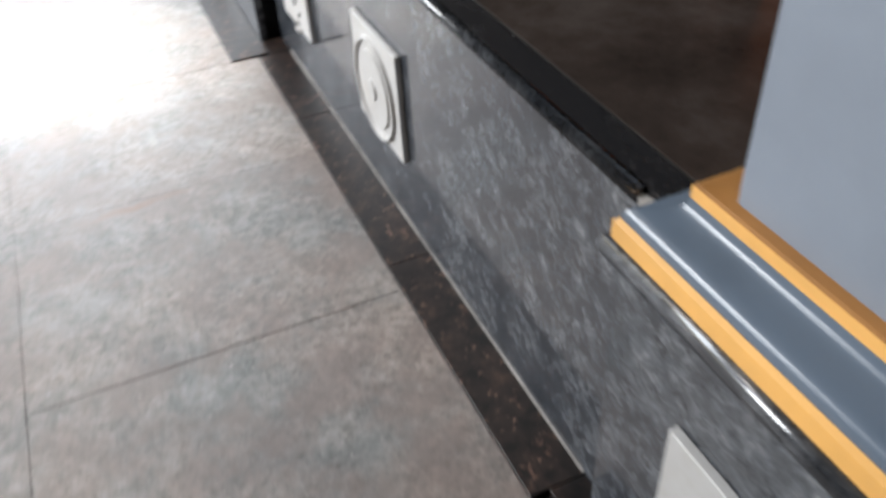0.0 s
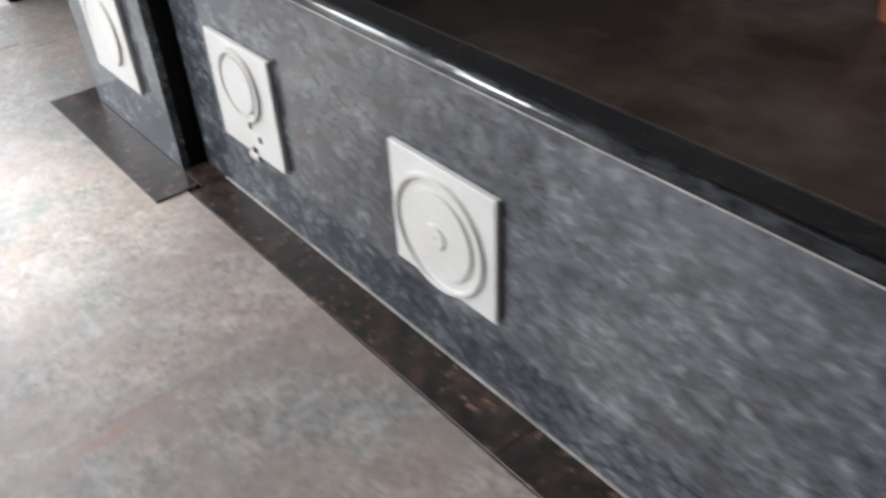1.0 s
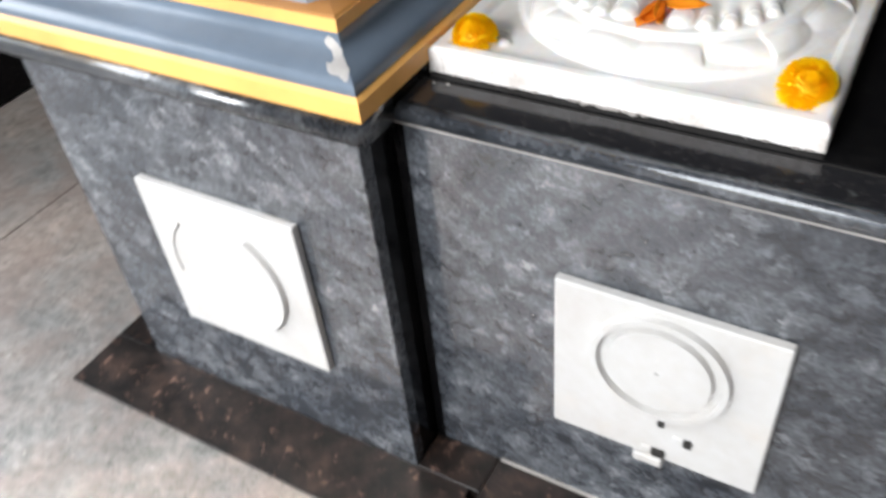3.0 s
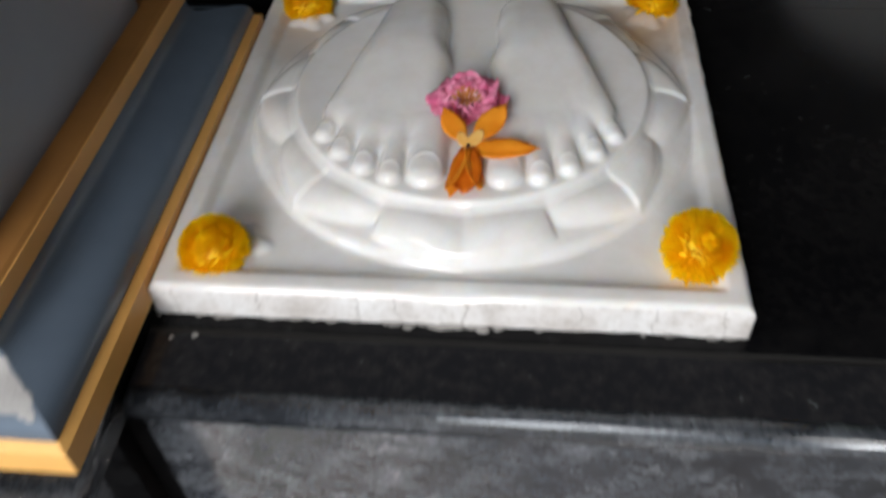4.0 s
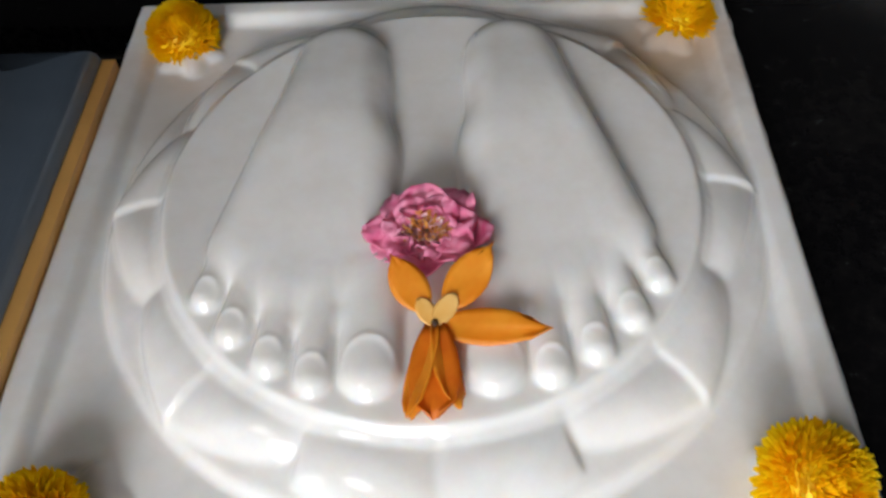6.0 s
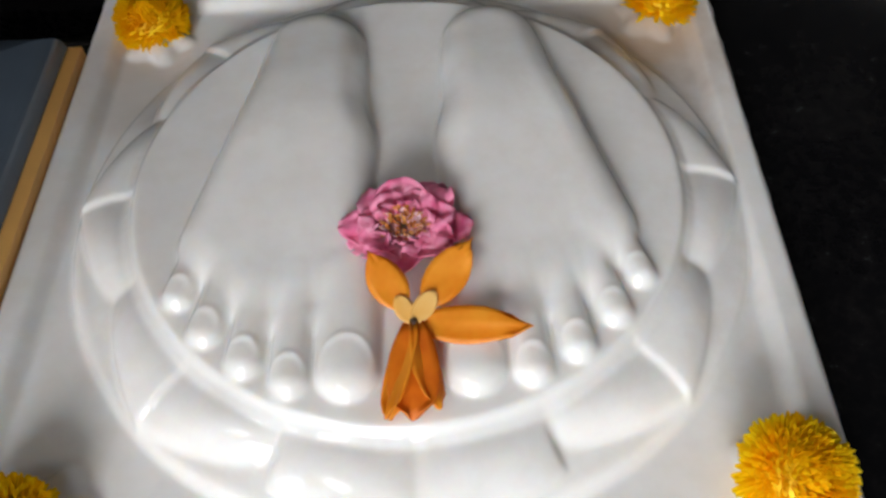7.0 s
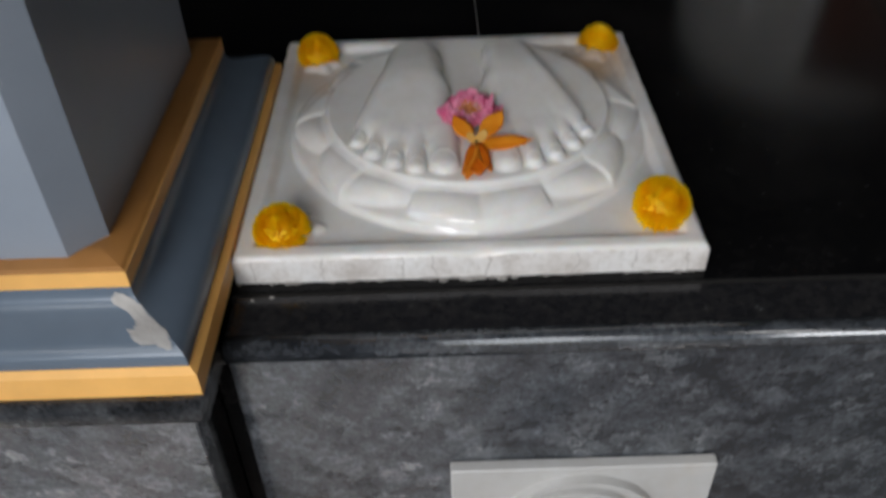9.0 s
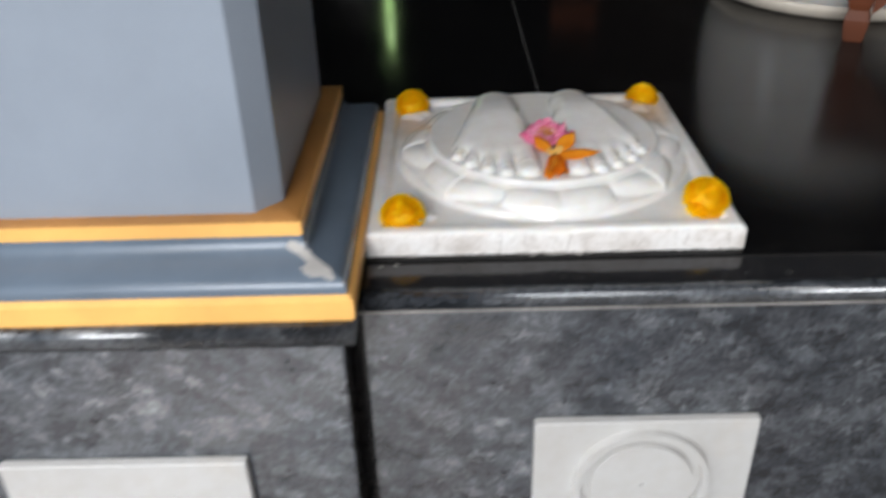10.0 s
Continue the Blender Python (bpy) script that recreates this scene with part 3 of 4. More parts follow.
def foot_height(u, v):
    """One bare foot, toes towards -v, big toe at small u; zero outside."""
    def near(p, q, r0, r1):
        dx, dy = q[0] - p[0], q[1] - p[1]
        t = np.clip(((u - p[0]) * dx + (v - p[1]) * dy) / (dx * dx + dy * dy), 0, 1)
        return np.hypot(u - p[0] - t * dx, v - p[1] - t * dy) - (r0 + (r1 - r0) * t)

    d = near((0.0475, 0.101), (0.0465, 0.03), 0.0265, 0.0280)
    for limb_ in (((0.0465, 0.03), (0.0375, -0.043), 0.0280, 0.0250), ((0.0500, 0.082), (0.0835, -0.030), 0.0265, 0.0230), ((0.047, 0.02), (0.060, -0.044), 0.03, 0.028)):
        d = -smax(-d, -near(*limb_), 0.010)
    inside = np.clip(-d / 0.019, 0, 1)
    rise = 0.0130 + 0.0065 * np.exp(-((v - 0.045) / 0.055) ** 2) - 0.0020 * sstep(-0.01, -0.065, v)
    h = rise * np.sqrt(1 - (1 - inside) ** 2.3)
    # flesh between the toes
    web = near((0.030, -0.064), (0.060, -0.064), 0.020, 0.018)
    web = np.minimum(web, near((0.060, -0.064), (0.092, -0.036), 0.018, 0.014))
    h = smax(h, 0.0082 * np.sqrt(1 - (1 - np.clip(-web / 0.014, 0, 1)) ** 2), 0.0050)
    toes = (((0.027, -0.050), (0.0265, -0.0985), 0.0150, 0.0142, 0.0118), ((0.0485, -0.050), (0.0505, -0.1010), 0.0098, 0.0090, 0.0106),
            ((0.064, -0.045), (0.0700, -0.0915), 0.0094, 0.0086, 0.0103), ((0.078, -0.035), (0.0880, -0.0760), 0.0090, 0.0085, 0.0100),
            ((0.0905, -0.020), (0.1020, -0.0575), 0.0088, 0.0078, 0.0098))
    for p, q, r0, r1, top in toes:
        h = smax(h, limb(u, v, p, q, r0, r1, top, top - 0.0012, 2.4), 0.0030)
        d = np.hypot(u - q[0], (v - q[1] - 0.001) * 0.92)
        h = h + 0.0008 * np.exp(-((d - r1 * 0.80) / 0.0010) ** 2) * sstep(q[1] - 0.002, q[1] + 0.004, v) * (h > 0.004)
        h = h - 0.0004 * (1 - sstep(r1 * 0.6, r1 * 0.8, d)) * (h > 0.004)
    return h


def slab_height(u, v):
    edge = 0.189 - np.maximum(np.abs(u), np.abs(v))
    h = 0.0075 * (1 - sstep(0.013, 0.023, edge)) - 0.003 * (1 - sstep(0.0, 0.003, edge)) ** 2
    h = h - 0.003 * (1 - sstep(0.0, 0.011, edge)) * np.exp(-((u - 0.005) / 0.02) ** 2) * (v < 0)
    # the carving stands a little askew on its slab
    u, v = u - 0.0055 + 0.03 * (v - 0.008), v - 0.008 - 0.03 * (u - 0.0055)
    r, th = np.hypot(u, v), np.arctan2(v, u)
    # eight broad lotus petals, each creased along its middle and pointed at the rim, over a lower row
    ring = 0.0070 * (1 - sstep(0.1655, 0.1715, r))
    phi = np.abs((th + math.pi / 2 + math.pi) % (2 * math.pi) - math.pi) / (math.pi / 4)
    near_ = np.round(phi)
    delta = 2 * (phi - near_)
    a = np.abs(delta)
    front = near_ < 0.5
    reach = np.where(front, 0.1690 - 0.0085 * a ** 1.5, 0.1680 - 0.0165 * a)
    t = np.clip((r - 0.132) / (reach - 0.132), 0, 1.4)
    pet = 0.0220 - 0.0025 * t - 0.0085 * t ** 3
    pet = pet + 0.0022 * np.sin(math.pi * np.clip(t, 0, 1)) * np.sin(math.pi * np.clip(a, 0, 1))
    back_half = (delta > 0) & ~front
    fore_half = (delta <= 0) & ~front
    pet = pet + np.where(back_half, 0.0008 * (1 - a), 0) - np.where(fore_half, 0.0022 * np.exp(-a / 0.35) * (0.35 + 0.65 * np.clip(t, 0, 1)), 0)
    pet = pet - np.where(front, 0.0005 * np.exp(-(a / 0.06) ** 2), 0)
    pet = pet - 0.0024 * a ** 6 * (0.3 + 0.7 * np.clip(t, 0, 1))
    pet = pet * (1 - sstep(0.93, 1.05, t))
    under = (0.0125 - 0.0045 * sstep(0.146, 0.166, r) - 0.0015 * (1 - a)) * (1 - sstep(0.1635, 0.1685, r))
    h = smax(h, ring, 0.0015)
    h = smax(h, np.where(r < 0.175, smax(pet, under, 0.0016), 0), 0.0014)
    disc = 0.0265 * (1 - sstep(0.1325, 0.1390, r))
    h = smax(h, disc, 0.0025)
    feet = np.maximum(foot_height(-u, v + 0.008), foot_height(u, v + 0.008))
    h = np.where(r < 0.1375, h + feet, h)
    # small carved buds in the corners
    for su in (-1, 1):
        for sv in (-1, 1):
            cu, cv = su * 0.150, sv * 0.144 - 0.006
            rr = np.hypot(u - cu, v - cv)
            tt = np.arctan2(v - cv, u - cu)
            bud = 0.0075 * np.clip(1 - (rr / (0.019 + 0.003 * np.cos(5 * tt))) ** 2, 0, 1) ** 0.5
            h = smax(h, bud, 0.0012)
    return h


def marble_feet_slab(cx, cy, z0):
    n, half, lift = 480, 0.189, 0.019
    g = np.linspace(-half, half, n)
    u, v = np.meshgrid(g, g)
    hz = slab_height(u, v) + lift
    far = np.hypot(u - 0.004, v - 0.008)
    ring = 0.30 + 0.50 * sstep(0.115, 0.135, far)
    for _ in range(7):
        soft = hz.copy()
        soft[1:-1] = (hz[:-2] + 2 * hz[1:-1] + hz[2:]) / 4
        soft[:, 1:-1] = (soft[:, :-2] + 2 * soft[:, 1:-1] + soft[:, 2:]) / 4
        hz = hz + ring * (soft - hz)
    co = np.stack([u + cx, v + cy, hz + z0], -1).reshape(-1, 3)
    idx = np.arange(n * n).reshape(n, n)
    quads = np.stack([idx[:-1, :-1], idx[:-1, 1:], idx[1:, 1:], idx[1:, :-1]], -1).reshape(-1, 4)
    rim = np.concatenate([idx[0, :-1], idx[:-1, -1], idx[-1, :0:-1], idx[:0:-1, 0]])
    m = len(rim)
    low = co[rim].copy()
    wob = np.array([noise.noise(Vector((p[0] * 60, p[1] * 60, 3.1))) for p in low])
    mid = low.copy()
    mid[:, 2] -= 0.002
    out = np.sign(low[:, :2] - [cx, cy]) * (np.abs(low[:, :2] - [cx, cy]) > half - 1e-5)
    mid[:, :2] += out * (0.001 + 0.0012 * wob[:, None])
    foot = mid.copy()
    foot[:, 2] = z0
    allco = np.concatenate([co, mid, foot])
    a = np.arange(m)
    b = (a + 1) % m
    s0, s1 = n * n, n * n + m
    side = np.concatenate([np.stack([rim[b], rim[a], s0 + a, s0 + b], -1), np.stack([s0 + b, s0 + a, s1 + a, s1 + b], -1)])
    faces = np.concatenate([quads, side])
    me = bpy.data.meshes.new("marble_feet_slab")
    me.from_pydata(allco.tolist(), [], faces.tolist())
    me.materials.append(MARBLE)
    me.materials.append(RAW)
    mats = np.zeros(len(faces), dtype=np.int32)
    mats[len(quads):] = 1
    me.polygons.foreach_set("material_index", mats)
    me.shade_smooth()
    me.update()
    ob = new("marble_feet_slab", me)
    return tagged(ob, "white polished marble slab carved with two bare feet on a lotus disc", "sculpture")


marble_feet_slab(0.2030, 0.2475, TOP)


bm = bmesh.new()
rr = random.Random(8)
for n in range(46):
    if n < 3:
        x, y, w = 0.015 + rr.random() ** 2 * 0.03, rr.uniform(0.036, 0.056), rr.uniform(0.0008, 0.0030)
    elif n < 34:
        x, y, w = rr.uniform(0.02, 0.39), 0.0575 - rr.random() ** 2 * 0.002, rr.uniform(0.001, 0.005)
    else:
        x, y, w = rr.uniform(0.17, 0.24), rr.uniform(0.054, 0.0575), rr.uniform(0.002, 0.005)
    made = bmesh.ops.create_icosphere(bm, subdivisions=2, radius=1)["verts"]
    for v in made:
        k = 1 + 0.5 * noise.noise(v.co * 2.2 + Vector((n * 7.0, 0, 0)))
        v.co = (x + v.co.x * w * k, y + v.co.y * w * 0.55 * k, TOP + 0.0004 + v.co.z * 0.0011 * k)
tagged(part("cement_crumbs", bm, GROUTDIM, None, "pale cement smears and crumbs along the marble slab's foot"), "", "cement", "", "stuff")


# ---- flowers ----
def floret(bm, base, d, up, length, width, curl, segs=4):
    """One narrow spoon-shaped ray floret, rolled at its sides and bent inwards at the tip."""
    side = d.cross(up).normalized()
    prev = None
    for i in range(segs + 1):
        t = i / segs
        p = base + d * (length * t) + up * (curl * t * t)
        w = width * (0.55, 0.85, 1.0, 0.92, 0.45)[i]
        row = [bm.verts.new(p - side * w + up * w * 0.45), bm.verts.new(p), bm.verts.new(p + side * w + up * w * 0.45)]
        if prev:
            for k in range(2):
                bm.faces.new((prev[k], prev[k + 1], row[k + 1], row[k]))
        prev = row


def chrysanthemum(place, size, tilt, seed, squash=1.0, ragged=0.1, droop=0.0):
    """Spoon-shaped ray florets in a close spiral, long and flat outside, short and upright at the heart."""
    r = random.Random(seed)
    f = thing("chrysanthemum", place, "yellow chrysanthemum head laid on the marble corner", "flower", "yellow flowers on the slab")
    m = Matrix.Translation(place) @ tilt.to_4x4()
    bm = bmesh.new()
    count = 1150
    for i in range(count):
        t = i / (count - 1)
        a = i * 2.399963 + r.uniform(-0.10, 0.10)
        el = radians(-38 + 118 * t ** 0.8 + r.uniform(-7, 7))
        flat = Vector((math.cos(a), math.sin(a), 0))
        grow = (flat * math.cos(el) + Vector((0, 0, math.sin(el) * squash))).normalized()
        face = (Vector((0, 0, 1)) * math.cos(el) - flat * math.sin(el)).normalized()
        ln = size * (0.38 - 0.17 * t) * r.uniform(1 - ragged, 1 + ragged) * (1 + droop * max(0.0, -math.sin(a)) * (1 - t))
        base = grow * size * 0.60
        floret(bm, base, grow, face, ln, size * (0.058 - 0.022 * t) * r.uniform(0.85, 1.15), size * r.uniform(0.06, 0.20) * (1 - 0.5 * t))
    bmesh.ops.transform(bm, matrix=m, verts=bm.verts[:])
    tagged(part("ray_bloom", bm, YELLOW, f), kind="stuff")
    bm = bmesh.new()
    bmesh.ops.create_icosphere(bm, subdivisions=3, radius=size * 0.72)
    for v in bm.verts:
        v.co.z = v.co.z * squash
        v.co *= 1 + 0.10 * noise.noise(v.co * 400)
    bmesh.ops.transform(bm, matrix=m, verts=bm.verts[:])
    part("heart", bm, YELLOWCORE, f, "darker orange yellow heart", True)
    return f


def turn(rx, ry, rz=0):
    return Euler((radians(rx), radians(ry), radians(rz))).to_matrix()


FIELD = TOP + 0.019
chrysanthemum((0.050, 0.090, FIELD + 0.011), 0.0245, turn(14, -8), 1, 0.85)
chrysanthemum((0.364, 0.105, FIELD + 0.014), 0.0250, turn(22, 16), 2, 0.8, 0.16, 0.35)
chrysanthemum((0.051, 0.398, FIELD + 0.012), 0.0235, turn(14, 4), 3, 0.9)
chrysanthemum((0.359, 0.402, FIELD + 0.013), 0.0225, turn(-12, 10), 4, 0.55, 0.3)


def petal_bm(length, width, cup, seed, tip=0.5, ruffle=0.0, end=0.35, nu=7, nv=9, thick=0.0006):
    """A petal in its own frame: base at the origin, growing along +y, cupped upwards."""
    bm = bmesh.new()
    rows = []
    for j in range(nv):
        t = j / (nv - 1)
        w = width * (math.sin(math.pi * min(1, t * (1 - tip * 0.45) + 0.09)) ** 0.75)
        if j == nv - 1:
            w *= end
        row = []
        for i in range(nu):
            s = 2 * i / (nu - 1) - 1
            z = cup * (t ** 1.6) * length + cup * 0.5 * width * s * s * (1 - 0.4 * t)
            z += ruffle * noise.noise(Vector((s * 1.7 + seed * 3.3, t * 2.5, seed))) * (0.2 + t)
            row.append(bm.verts.new((w * s * 0.5, length * t * (1 - 0.06 * s * s), z)))
        rows.append(row)
    for a, b in zip(rows, rows[1:]):
        for i in range(nu - 1):
            bm.faces.new((a[i], a[i + 1], b[i + 1], b[i]))
    bmesh.ops.recalc_face_normals(bm, faces=bm.faces[:])
    bmesh.ops.solidify(bm, geom=bm.faces[:], thickness=thick)
    return bm


def rose(place):
    f = thing("pink_rose", place, "open pink rose head with rusty stamens lying between the carved feet", "flower")
    base = Matrix.Translation(place) @ turn(26, 0, 0).to_4x4() @ Matrix.Diagonal((1.0, 0.72, 0.85, 1))
    r = random.Random(12)
    for ring, (count, ln, wd, lift) in enumerate(((8, 0.0265, 0.024, 5), (7, 0.0220, 0.020, 14), (6, 0.0150, 0.013, 30))):
        for i in range(count):
            a = 360 * i / count + ring * 27 + r.uniform(-9, 9)
            bm = petal_bm(ln * r.uniform(0.85, 1.12), wd, 0.20, i + 10 * ring, 0.5, 0.011, 0.85)
            bmesh.ops.transform(bm, matrix=base @ pose(0, 0, 0.001 * ring, 0, 0, a) @ pose(0, 0.003, 0, lift + r.uniform(-5, 5), r.uniform(-7, 7), 0), verts=bm.verts[:])
            part("petal", bm, PINK, f, "", True)
    for i in range(7):
        bm = petal_bm(0.0095, 0.0065, 0.25, i + 50, 0.3, 0.003, 0.7)
        bmesh.ops.transform(bm, matrix=base @ pose(0, 0, 0.0045, 0, 0, i * 51.4) @ pose(0, 0.002, 0, 16 + 6 * (i % 2)), verts=bm.verts[:])
        part("inner_petal", bm, PALEPINK, f, "pale pink inner petal", True)
    bm = bmesh.new()
    for i in range(120):
        a, rad = r.uniform(0, 6.283), 0.0075 * math.sqrt(r.random())
        p = Vector((rad * math.cos(a), rad * math.sin(a), 0.002))
        q = p + Vector((rad * math.cos(a) * 0.5 + r.uniform(-0.002, 0.002), rad * math.sin(a) * 0.5, r.uniform(0.007, 0.012)))
        for p0, p1, w in ((p, q, 0.00035),):
            e = [bm.verts.new(p0 + Vector((w * c, w * s, 0))) for c, s in ((1, 0), (-0.5, 0.8), (-0.5, -0.8))]
            h = [bm.verts.new(p1 + Vector((2.2 * w * c, 2.2 * w * s, 0))) for c, s in ((1, 0), (-0.5, 0.8), (-0.5, -0.8))]
            for k in range(3):
                bm.faces.new((e[k], e[(k + 1) % 3], h[(k + 1) % 3], h[k]))
            bm.faces.new(h)
    bmesh.ops.transform(bm, matrix=base, verts=bm.verts[:])
    tagged(part("stamen_tuft", bm, STAMEN, f, "rust brown stamens"), kind="stuff")
    return f


rose((0.2085, 0.215, TOP + 0.0575))


def orange_flower(place):
    f = thing("orange_flower", place, "wilting orange blossom with five loose petals laid over the toes", "flower")
    base = Matrix.Translation(place) @ turn(14, 0, 0).to_4x4()
    for a, ln, wd, lift in ((32, 0.0370, 0.0165, 6), (-36, 0.0440, 0.0180, 6)):
        bm = petal_bm(ln * 0.78, wd, 0.03, a * 0.1, 0.22, 0.002, 0.3)
        bmesh.ops.transform(bm, matrix=base @ pose(0, 0, 0.001, lift, 0, a) @ pose(0, ln * 0.22, 0.0008), verts=bm.verts[:])
        petal = part("petal", bm, ORANGE, f, "", True)
        bm = petal_bm(ln * 0.36, wd * 0.52, 0.03, a * 0.1, 0.5, 0.0005, 0.8)
        bmesh.ops.transform(bm, matrix=base @ pose(0, 0, 0.0030, lift, 0, a), verts=bm.verts[:])
        part("petal_base", bm, PALEBASE, petal, "pale yellow petal base", True)
    for a, ln, wd, lift, roll, mat in ((-95, 0.0500, 0.0165, 9, 3, ORANGE), (164, 0.0440, 0.0130, -6, 24, ORANGE), (181, 0.0420, 0.0215, 5, 6, RUST), (174, 0.0430, 0.0120, 8, 40, ORANGE), (190, 0.0390, 0.0130, 3, -38, ORANGE)):
        bm = petal_bm(ln, wd, 0.03 if a < 0 else 0.08, a * 0.1, 0.30 if a < 0 else 0.6, 0.002, 0.3)
        bmesh.ops.transform(bm, matrix=base @ pose(0, 0, 0.003 if a > 0 else 0.0015, lift, roll, a), verts=bm.verts[:])
        part("petal", bm, mat, f, "", True)
    bm = bmesh.new()
    bmesh.ops.create_icosphere(bm, subdivisions=2, radius=0.0016)
    bmesh.ops.transform(bm, matrix=base @ pose(0, 0, 0.004), verts=bm.verts[:])
    part("stalk_end", bm, STEM, f, "dry brown stalk end", True)
    return f


orange_flower((0.2130, 0.1655, TOP + 0.0555))

# ---- things further back on the plinth ----
def lathe_bm(profile, n=48):
    bm = bmesh.new()
    rings = [[bm.verts.new((r * math.cos(2 * math.pi * i / n), r * math.sin(2 * math.pi * i / n), z)) for i in range(n)] for r, z in profile]
    for a, b in zip(rings, rings[1:]):
        for i in range(n):
            bm.faces.new((a[i], a[(i + 1) % n], b[(i + 1) % n], b[i]))
    bm.faces.new(rings[0][::-1])
    bm.faces.new(rings[-1])
    return bm


ped = thing("round_pedestal", (0.90, 1.06, TOP), "round white marble pedestal base with a stained cream foot", "pedestal")
bm = lathe_bm([(0.235, 0), (0.243, 0.006), (0.249, 0.016), (0.252, 0.028)])
bmesh.ops.translate(bm, vec=(0.90, 1.06, TOP), verts=bm.verts[:])
part("foot", bm, CREAM, ped, "stained cream foot", True)
bm = lathe_bm([(0.252, 0.0282), (0.258, 0.06), (0.262, 0.12), (0.258, 0.2), (0.245, 0.30), (0.22, 0.34)])
bmesh.ops.translate(bm, vec=(0.90, 1.06, TOP), verts=bm.verts[:])
part("drum", bm, MARBLE, ped, "", True)


def stool(place, spin, w, d, h, wood, label):
    """A low stool with shaped legs; place is the foot of one front leg, spin turns it about that leg."""
    t = thing("wooden_stool", place, label, "stool", "low wooden stools")
    m = Matrix.Translation(place) @ pose(0, 0, 0, 0, 0, spin)
    for lx in (0, w):
        for ly in (0, d):
            bm = lathe_bm([(0.021, 0.0), (0.022, 0.002), (0.0265, 0.026), (0.0275, 0.036), (0.024, 0.046), (0.0215, 0.052), (0.026, 0.062), (0.032, 0.082), (0.034, h)], 4)
            bmesh.ops.rotate(bm, cent=(0, 0, 0), matrix=Matrix.Rotation(radians(45), 3, "Z"), verts=bm.verts[:])
            bmesh.ops.bevel(bm, geom=[e for e in bm.edges if abs(e.verts[0].co.z - e.verts[1].co.z) > 1e-4], offset=0.0025, segments=2, affect="EDGES")
            bmesh.ops.transform(bm, matrix=m @ pose(lx, ly, 0), verts=bm.verts[:])
            part("leg", bm, wood, t, "square shaped leg with a waisted ankle")
    for y in (0, d):
        arch = [(0.02, h)] + [(0.02 + (w - 0.04) * i / 10, 0.045 + (h - 0.065) * math.sin(math.pi * i / 10) ** 0.6) for i in range(11)] + [(w - 0.02, h)]
        bm = bmesh.new()
        fr = [bm.verts.new((px, y - 0.008, pz)) for px, pz in arch]
        bk = [bm.verts.new((px, y + 0.008, pz)) for px, pz in arch]
        bm.faces.new(fr)
        bm.faces.new(bk[::-1])
        for i in range(len(arch)):
            bm.faces.new((fr[i], bk[i], bk[(i + 1) % len(arch)], fr[(i + 1) % len(arch)]))
        bmesh.ops.transform(bm, matrix=m, verts=bm.verts[:])
        part("apron", bm, wood, t)
    bm = box_bm(-0.03, w + 0.03, -0.03, d + 0.03, h + 0.0002, h + 0.022, 0.004, 2)
    bmesh.ops.transform(bm, matrix=m, verts=bm.verts[:])
    part("seat", bm, wood, t)
    return t


stool((0.785, 0.730, TOP), -28.5, 0.52, 0.30, 0.17, WOODDARK, "low reddish-brown varnished wooden stool with shaped legs")
stool((1.375, 0.455, TOP), 25, 0.30, 0.25, 0.17, WOOD, "small orange-brown wooden stool beside red petals")
hib = thing("red_flower", (1.490, 0.500, TOP), "crumpled red hibiscus bloom on the black granite", "flower")
for i in range(5):
    bm = petal_bm(0.045, 0.042, 0.35, i * 2.1, 0.1, 0.018)
    bmesh.ops.transform(bm, matrix=Matrix.Translation((1.490, 0.500, TOP + 0.012)) @ pose(0, 0, 0, 0, 0, 72 * i + 10) @ pose(0, 0, 0, 12 + 7 * (i % 2)), verts=bm.verts[:])
    part("petal", bm, RED, hib, "", True)

# ---- the closed room round it ----
SLIT = (-0.315, -0.250, 0.9, 1.85)
bm = box_bm(-3, SLIT[0], BACK, BACK + 0.15, 0, 3)
for b in ((SLIT[1], 4.6, BACK, BACK + 0.15, 0, 3), (SLIT[0], SLIT[1], BACK, BACK + 0.15, 0, SLIT[2]), (SLIT[0], SLIT[1], BACK, BACK + 0.15, SLIT[3], 3)):
    piece = box_bm(*b)
    tmp = bpy.data.meshes.new("tmp")
    piece.to_mesh(tmp)
    piece.free()
    bm.from_mesh(tmp)
    bpy.data.meshes.remove(tmp)
structure("wall_back", bm, BLACK, "dark back wall of the shrine with a narrow slit to the garden", "wall")
# unseen walls added to close the hall and shape its light
structure("wall_right", box_bm(4.6, 4.75, -3.3, BACK, 0, 3), PLASTER, "unseen hall wall, dark to cut bounced light", "wall")
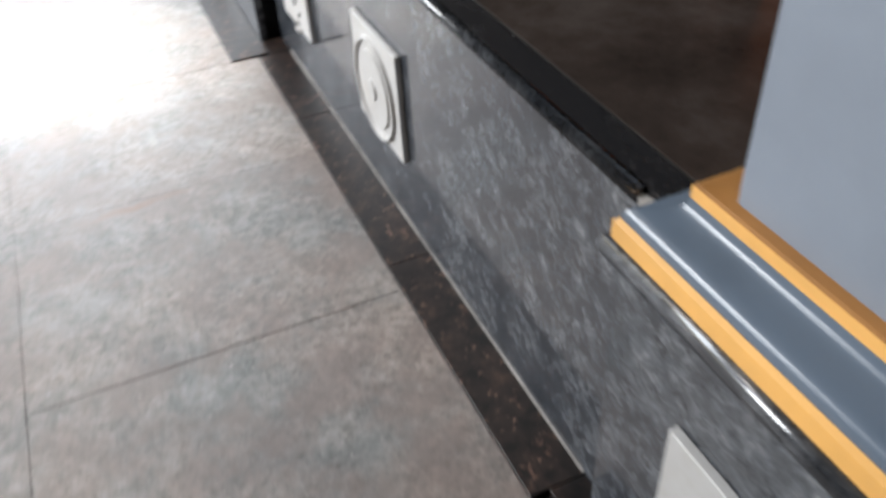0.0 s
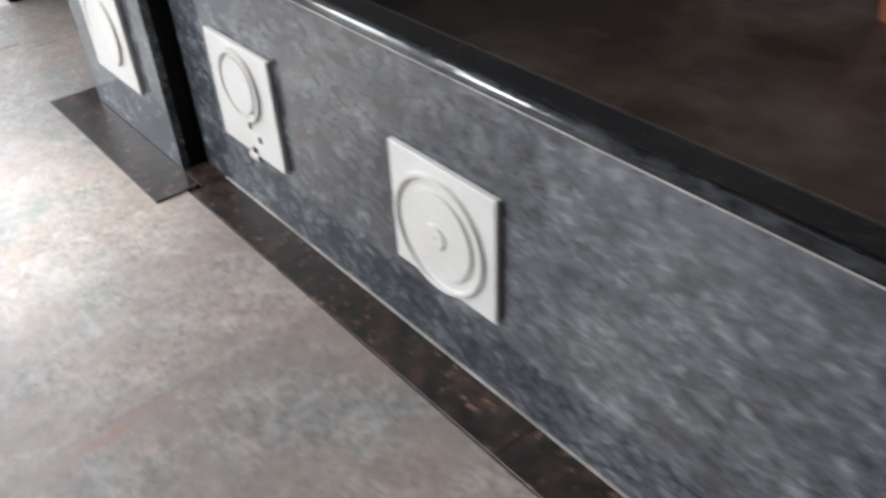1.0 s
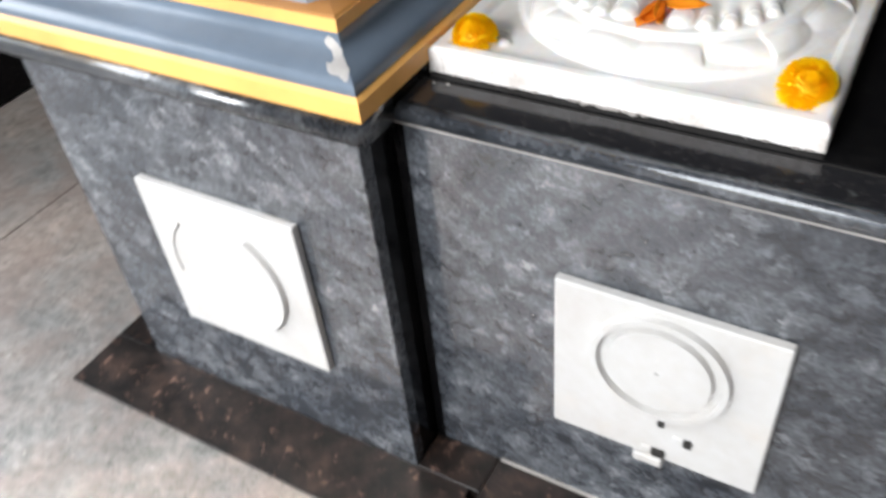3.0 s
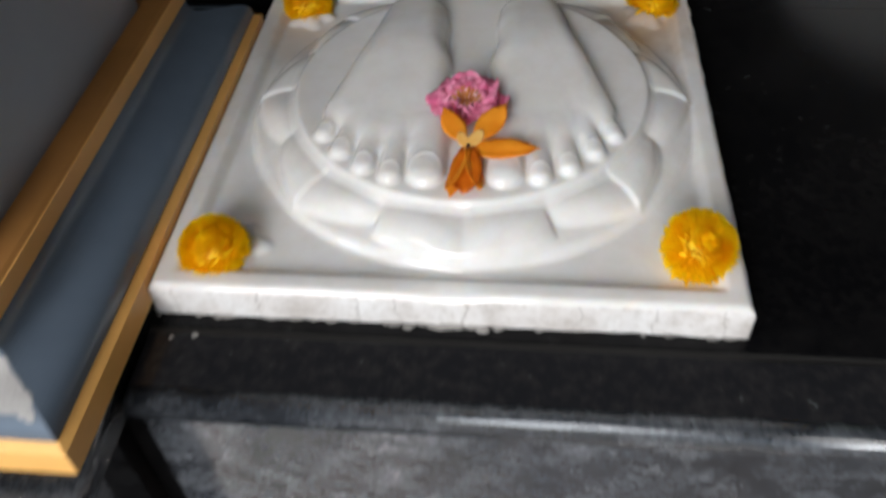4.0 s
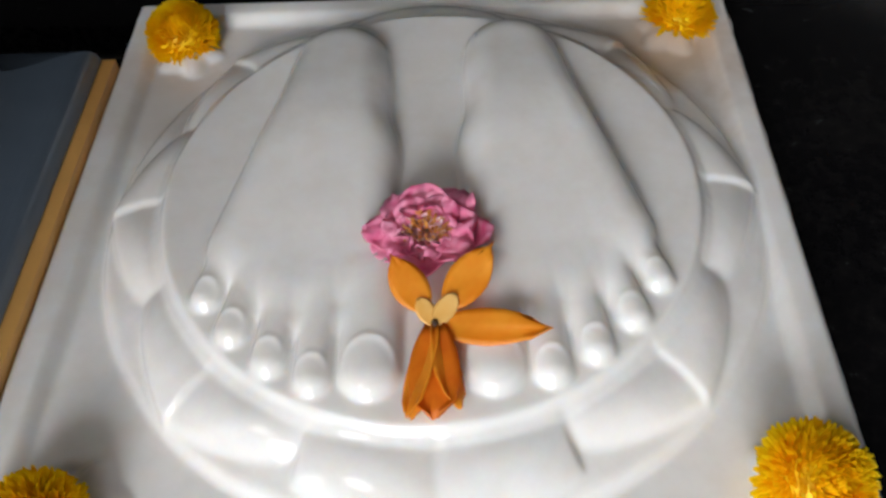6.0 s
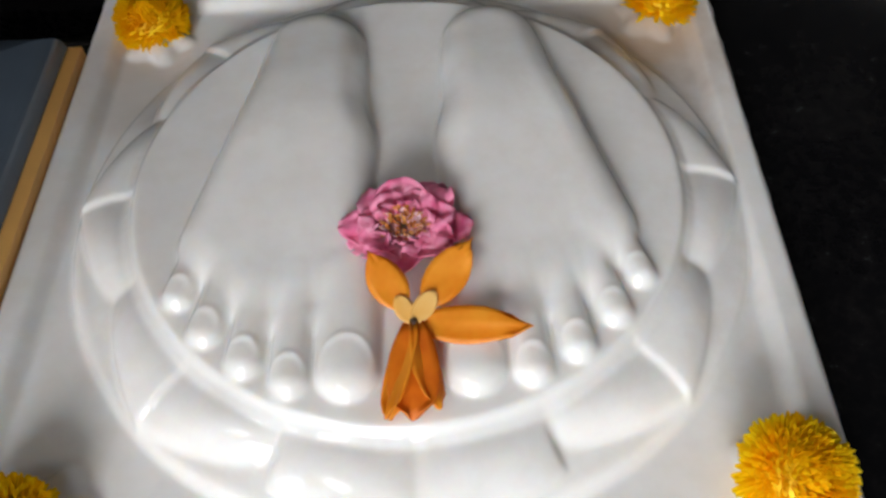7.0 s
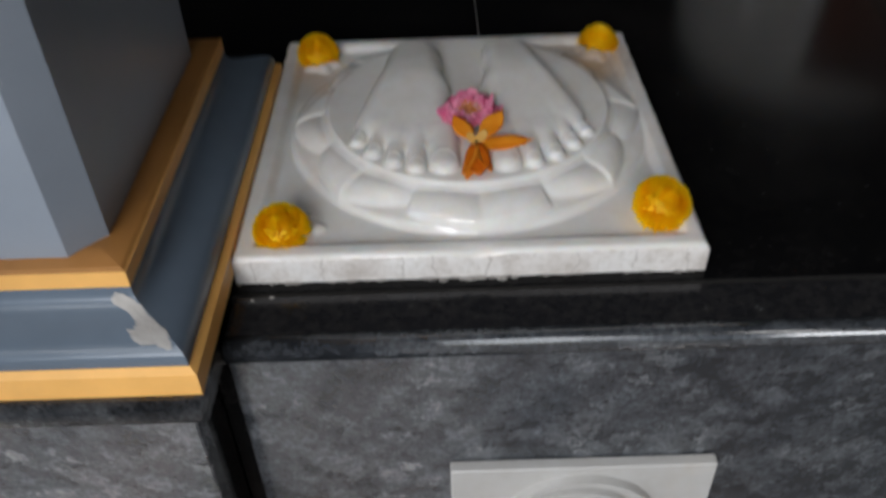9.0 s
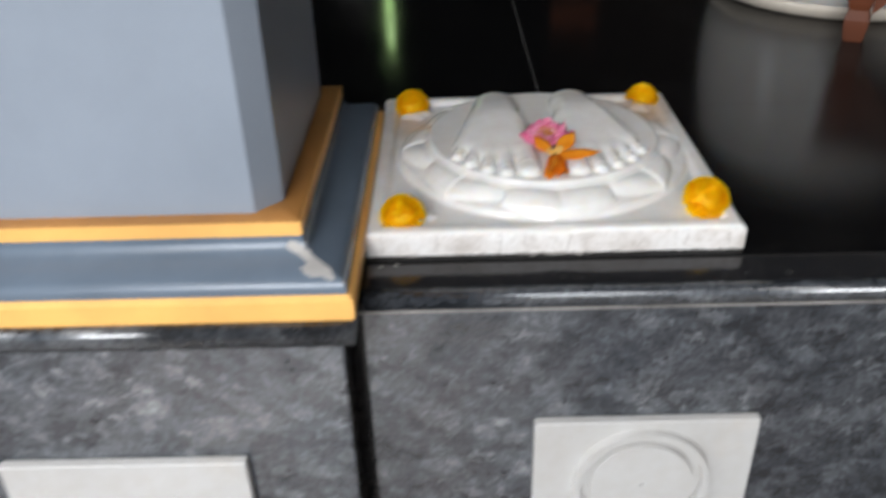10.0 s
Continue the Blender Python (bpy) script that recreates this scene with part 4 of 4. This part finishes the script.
structure("wall_left", box_bm(-3.0, -2.85, 0.25, BACK, 0, 3), PLASTER, "unseen hall wall beside a wide opening, dark to cut bounced light", "wall")
structure("wall_front", box_bm(0.3, 4.6, -3.45, -3.3, 0, 3), PLASTER, "unseen hall wall beside a wide opening, dark to cut bounced light", "wall")
# unseen ceiling; its square hole is added for the overhead lamps
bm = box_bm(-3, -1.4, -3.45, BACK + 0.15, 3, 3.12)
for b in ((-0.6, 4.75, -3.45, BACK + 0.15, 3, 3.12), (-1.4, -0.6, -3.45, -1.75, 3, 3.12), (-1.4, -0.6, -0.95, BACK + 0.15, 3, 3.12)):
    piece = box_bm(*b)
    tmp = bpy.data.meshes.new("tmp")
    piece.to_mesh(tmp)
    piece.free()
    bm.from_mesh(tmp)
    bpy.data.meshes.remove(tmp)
structure("ceiling", bm, CEIL, "unseen dark ceiling with a hole added for the overhead lamps", "ceiling")
structure("side_plinth", box_bm(-2.84, -1.42, 0.0, BACK - 0.002, 0, TOP, 0.006, 2), BLACK, "black granite plinth beyond the passage", "plinth")
# unseen panel, added only to be mirrored in the black plinth top
board = thing("mirrored_panel", (0.92, BACK, 1.6), "unseen brown panel added for a dull rectangle mirrored in the plinth top", "board")
part("panel", box_bm(0.78, 1.06, BACK - 0.02, BACK - 0.001, 1.55, 1.68, 0.003), WOOD, board)
part("frame", box_bm(0.77, 1.07, BACK - 0.012, BACK - 0.0012, 1.54, 1.69, 0.003), WOOD, board)
structure("ground", box_bm(-40, 40, -40, 40, -0.2, -0.1), STONE, "pale ground outside the hall", "ground")
leaf, lnt, lb = material("glowing garden leaves", 0.6)
ln_ = noise_node(lnt, 6, 5, 0.7, co=place_of(lnt))
lnt.links.new(ramp(lnt, ln_.outputs[0], [(0.35, (0.03, 0.07, 0.015)), (0.6, (0.16, 0.28, 0.06)), (0.75, (0.6, 0.7, 0.5))]), lb.inputs["Base Color"])
# the leaves glow, in place of daylight falling on the garden
lnt.links.new(ramp(lnt, ln_.outputs[0], [(0.35, (0.10, 0.2, 0.05)), (0.6, (0.4, 0.6, 0.25)), (0.75, (0.9, 1.0, 0.85))]), lb.inputs["Emission Color"])
lb.inputs["Emission Strength"].default_value = 5.0
structure("backdrop", box_bm(-6, 5, 9.0, 9.1, -0.1, 6), leaf, "glowing green garden foliage far behind the slit", "backdrop")
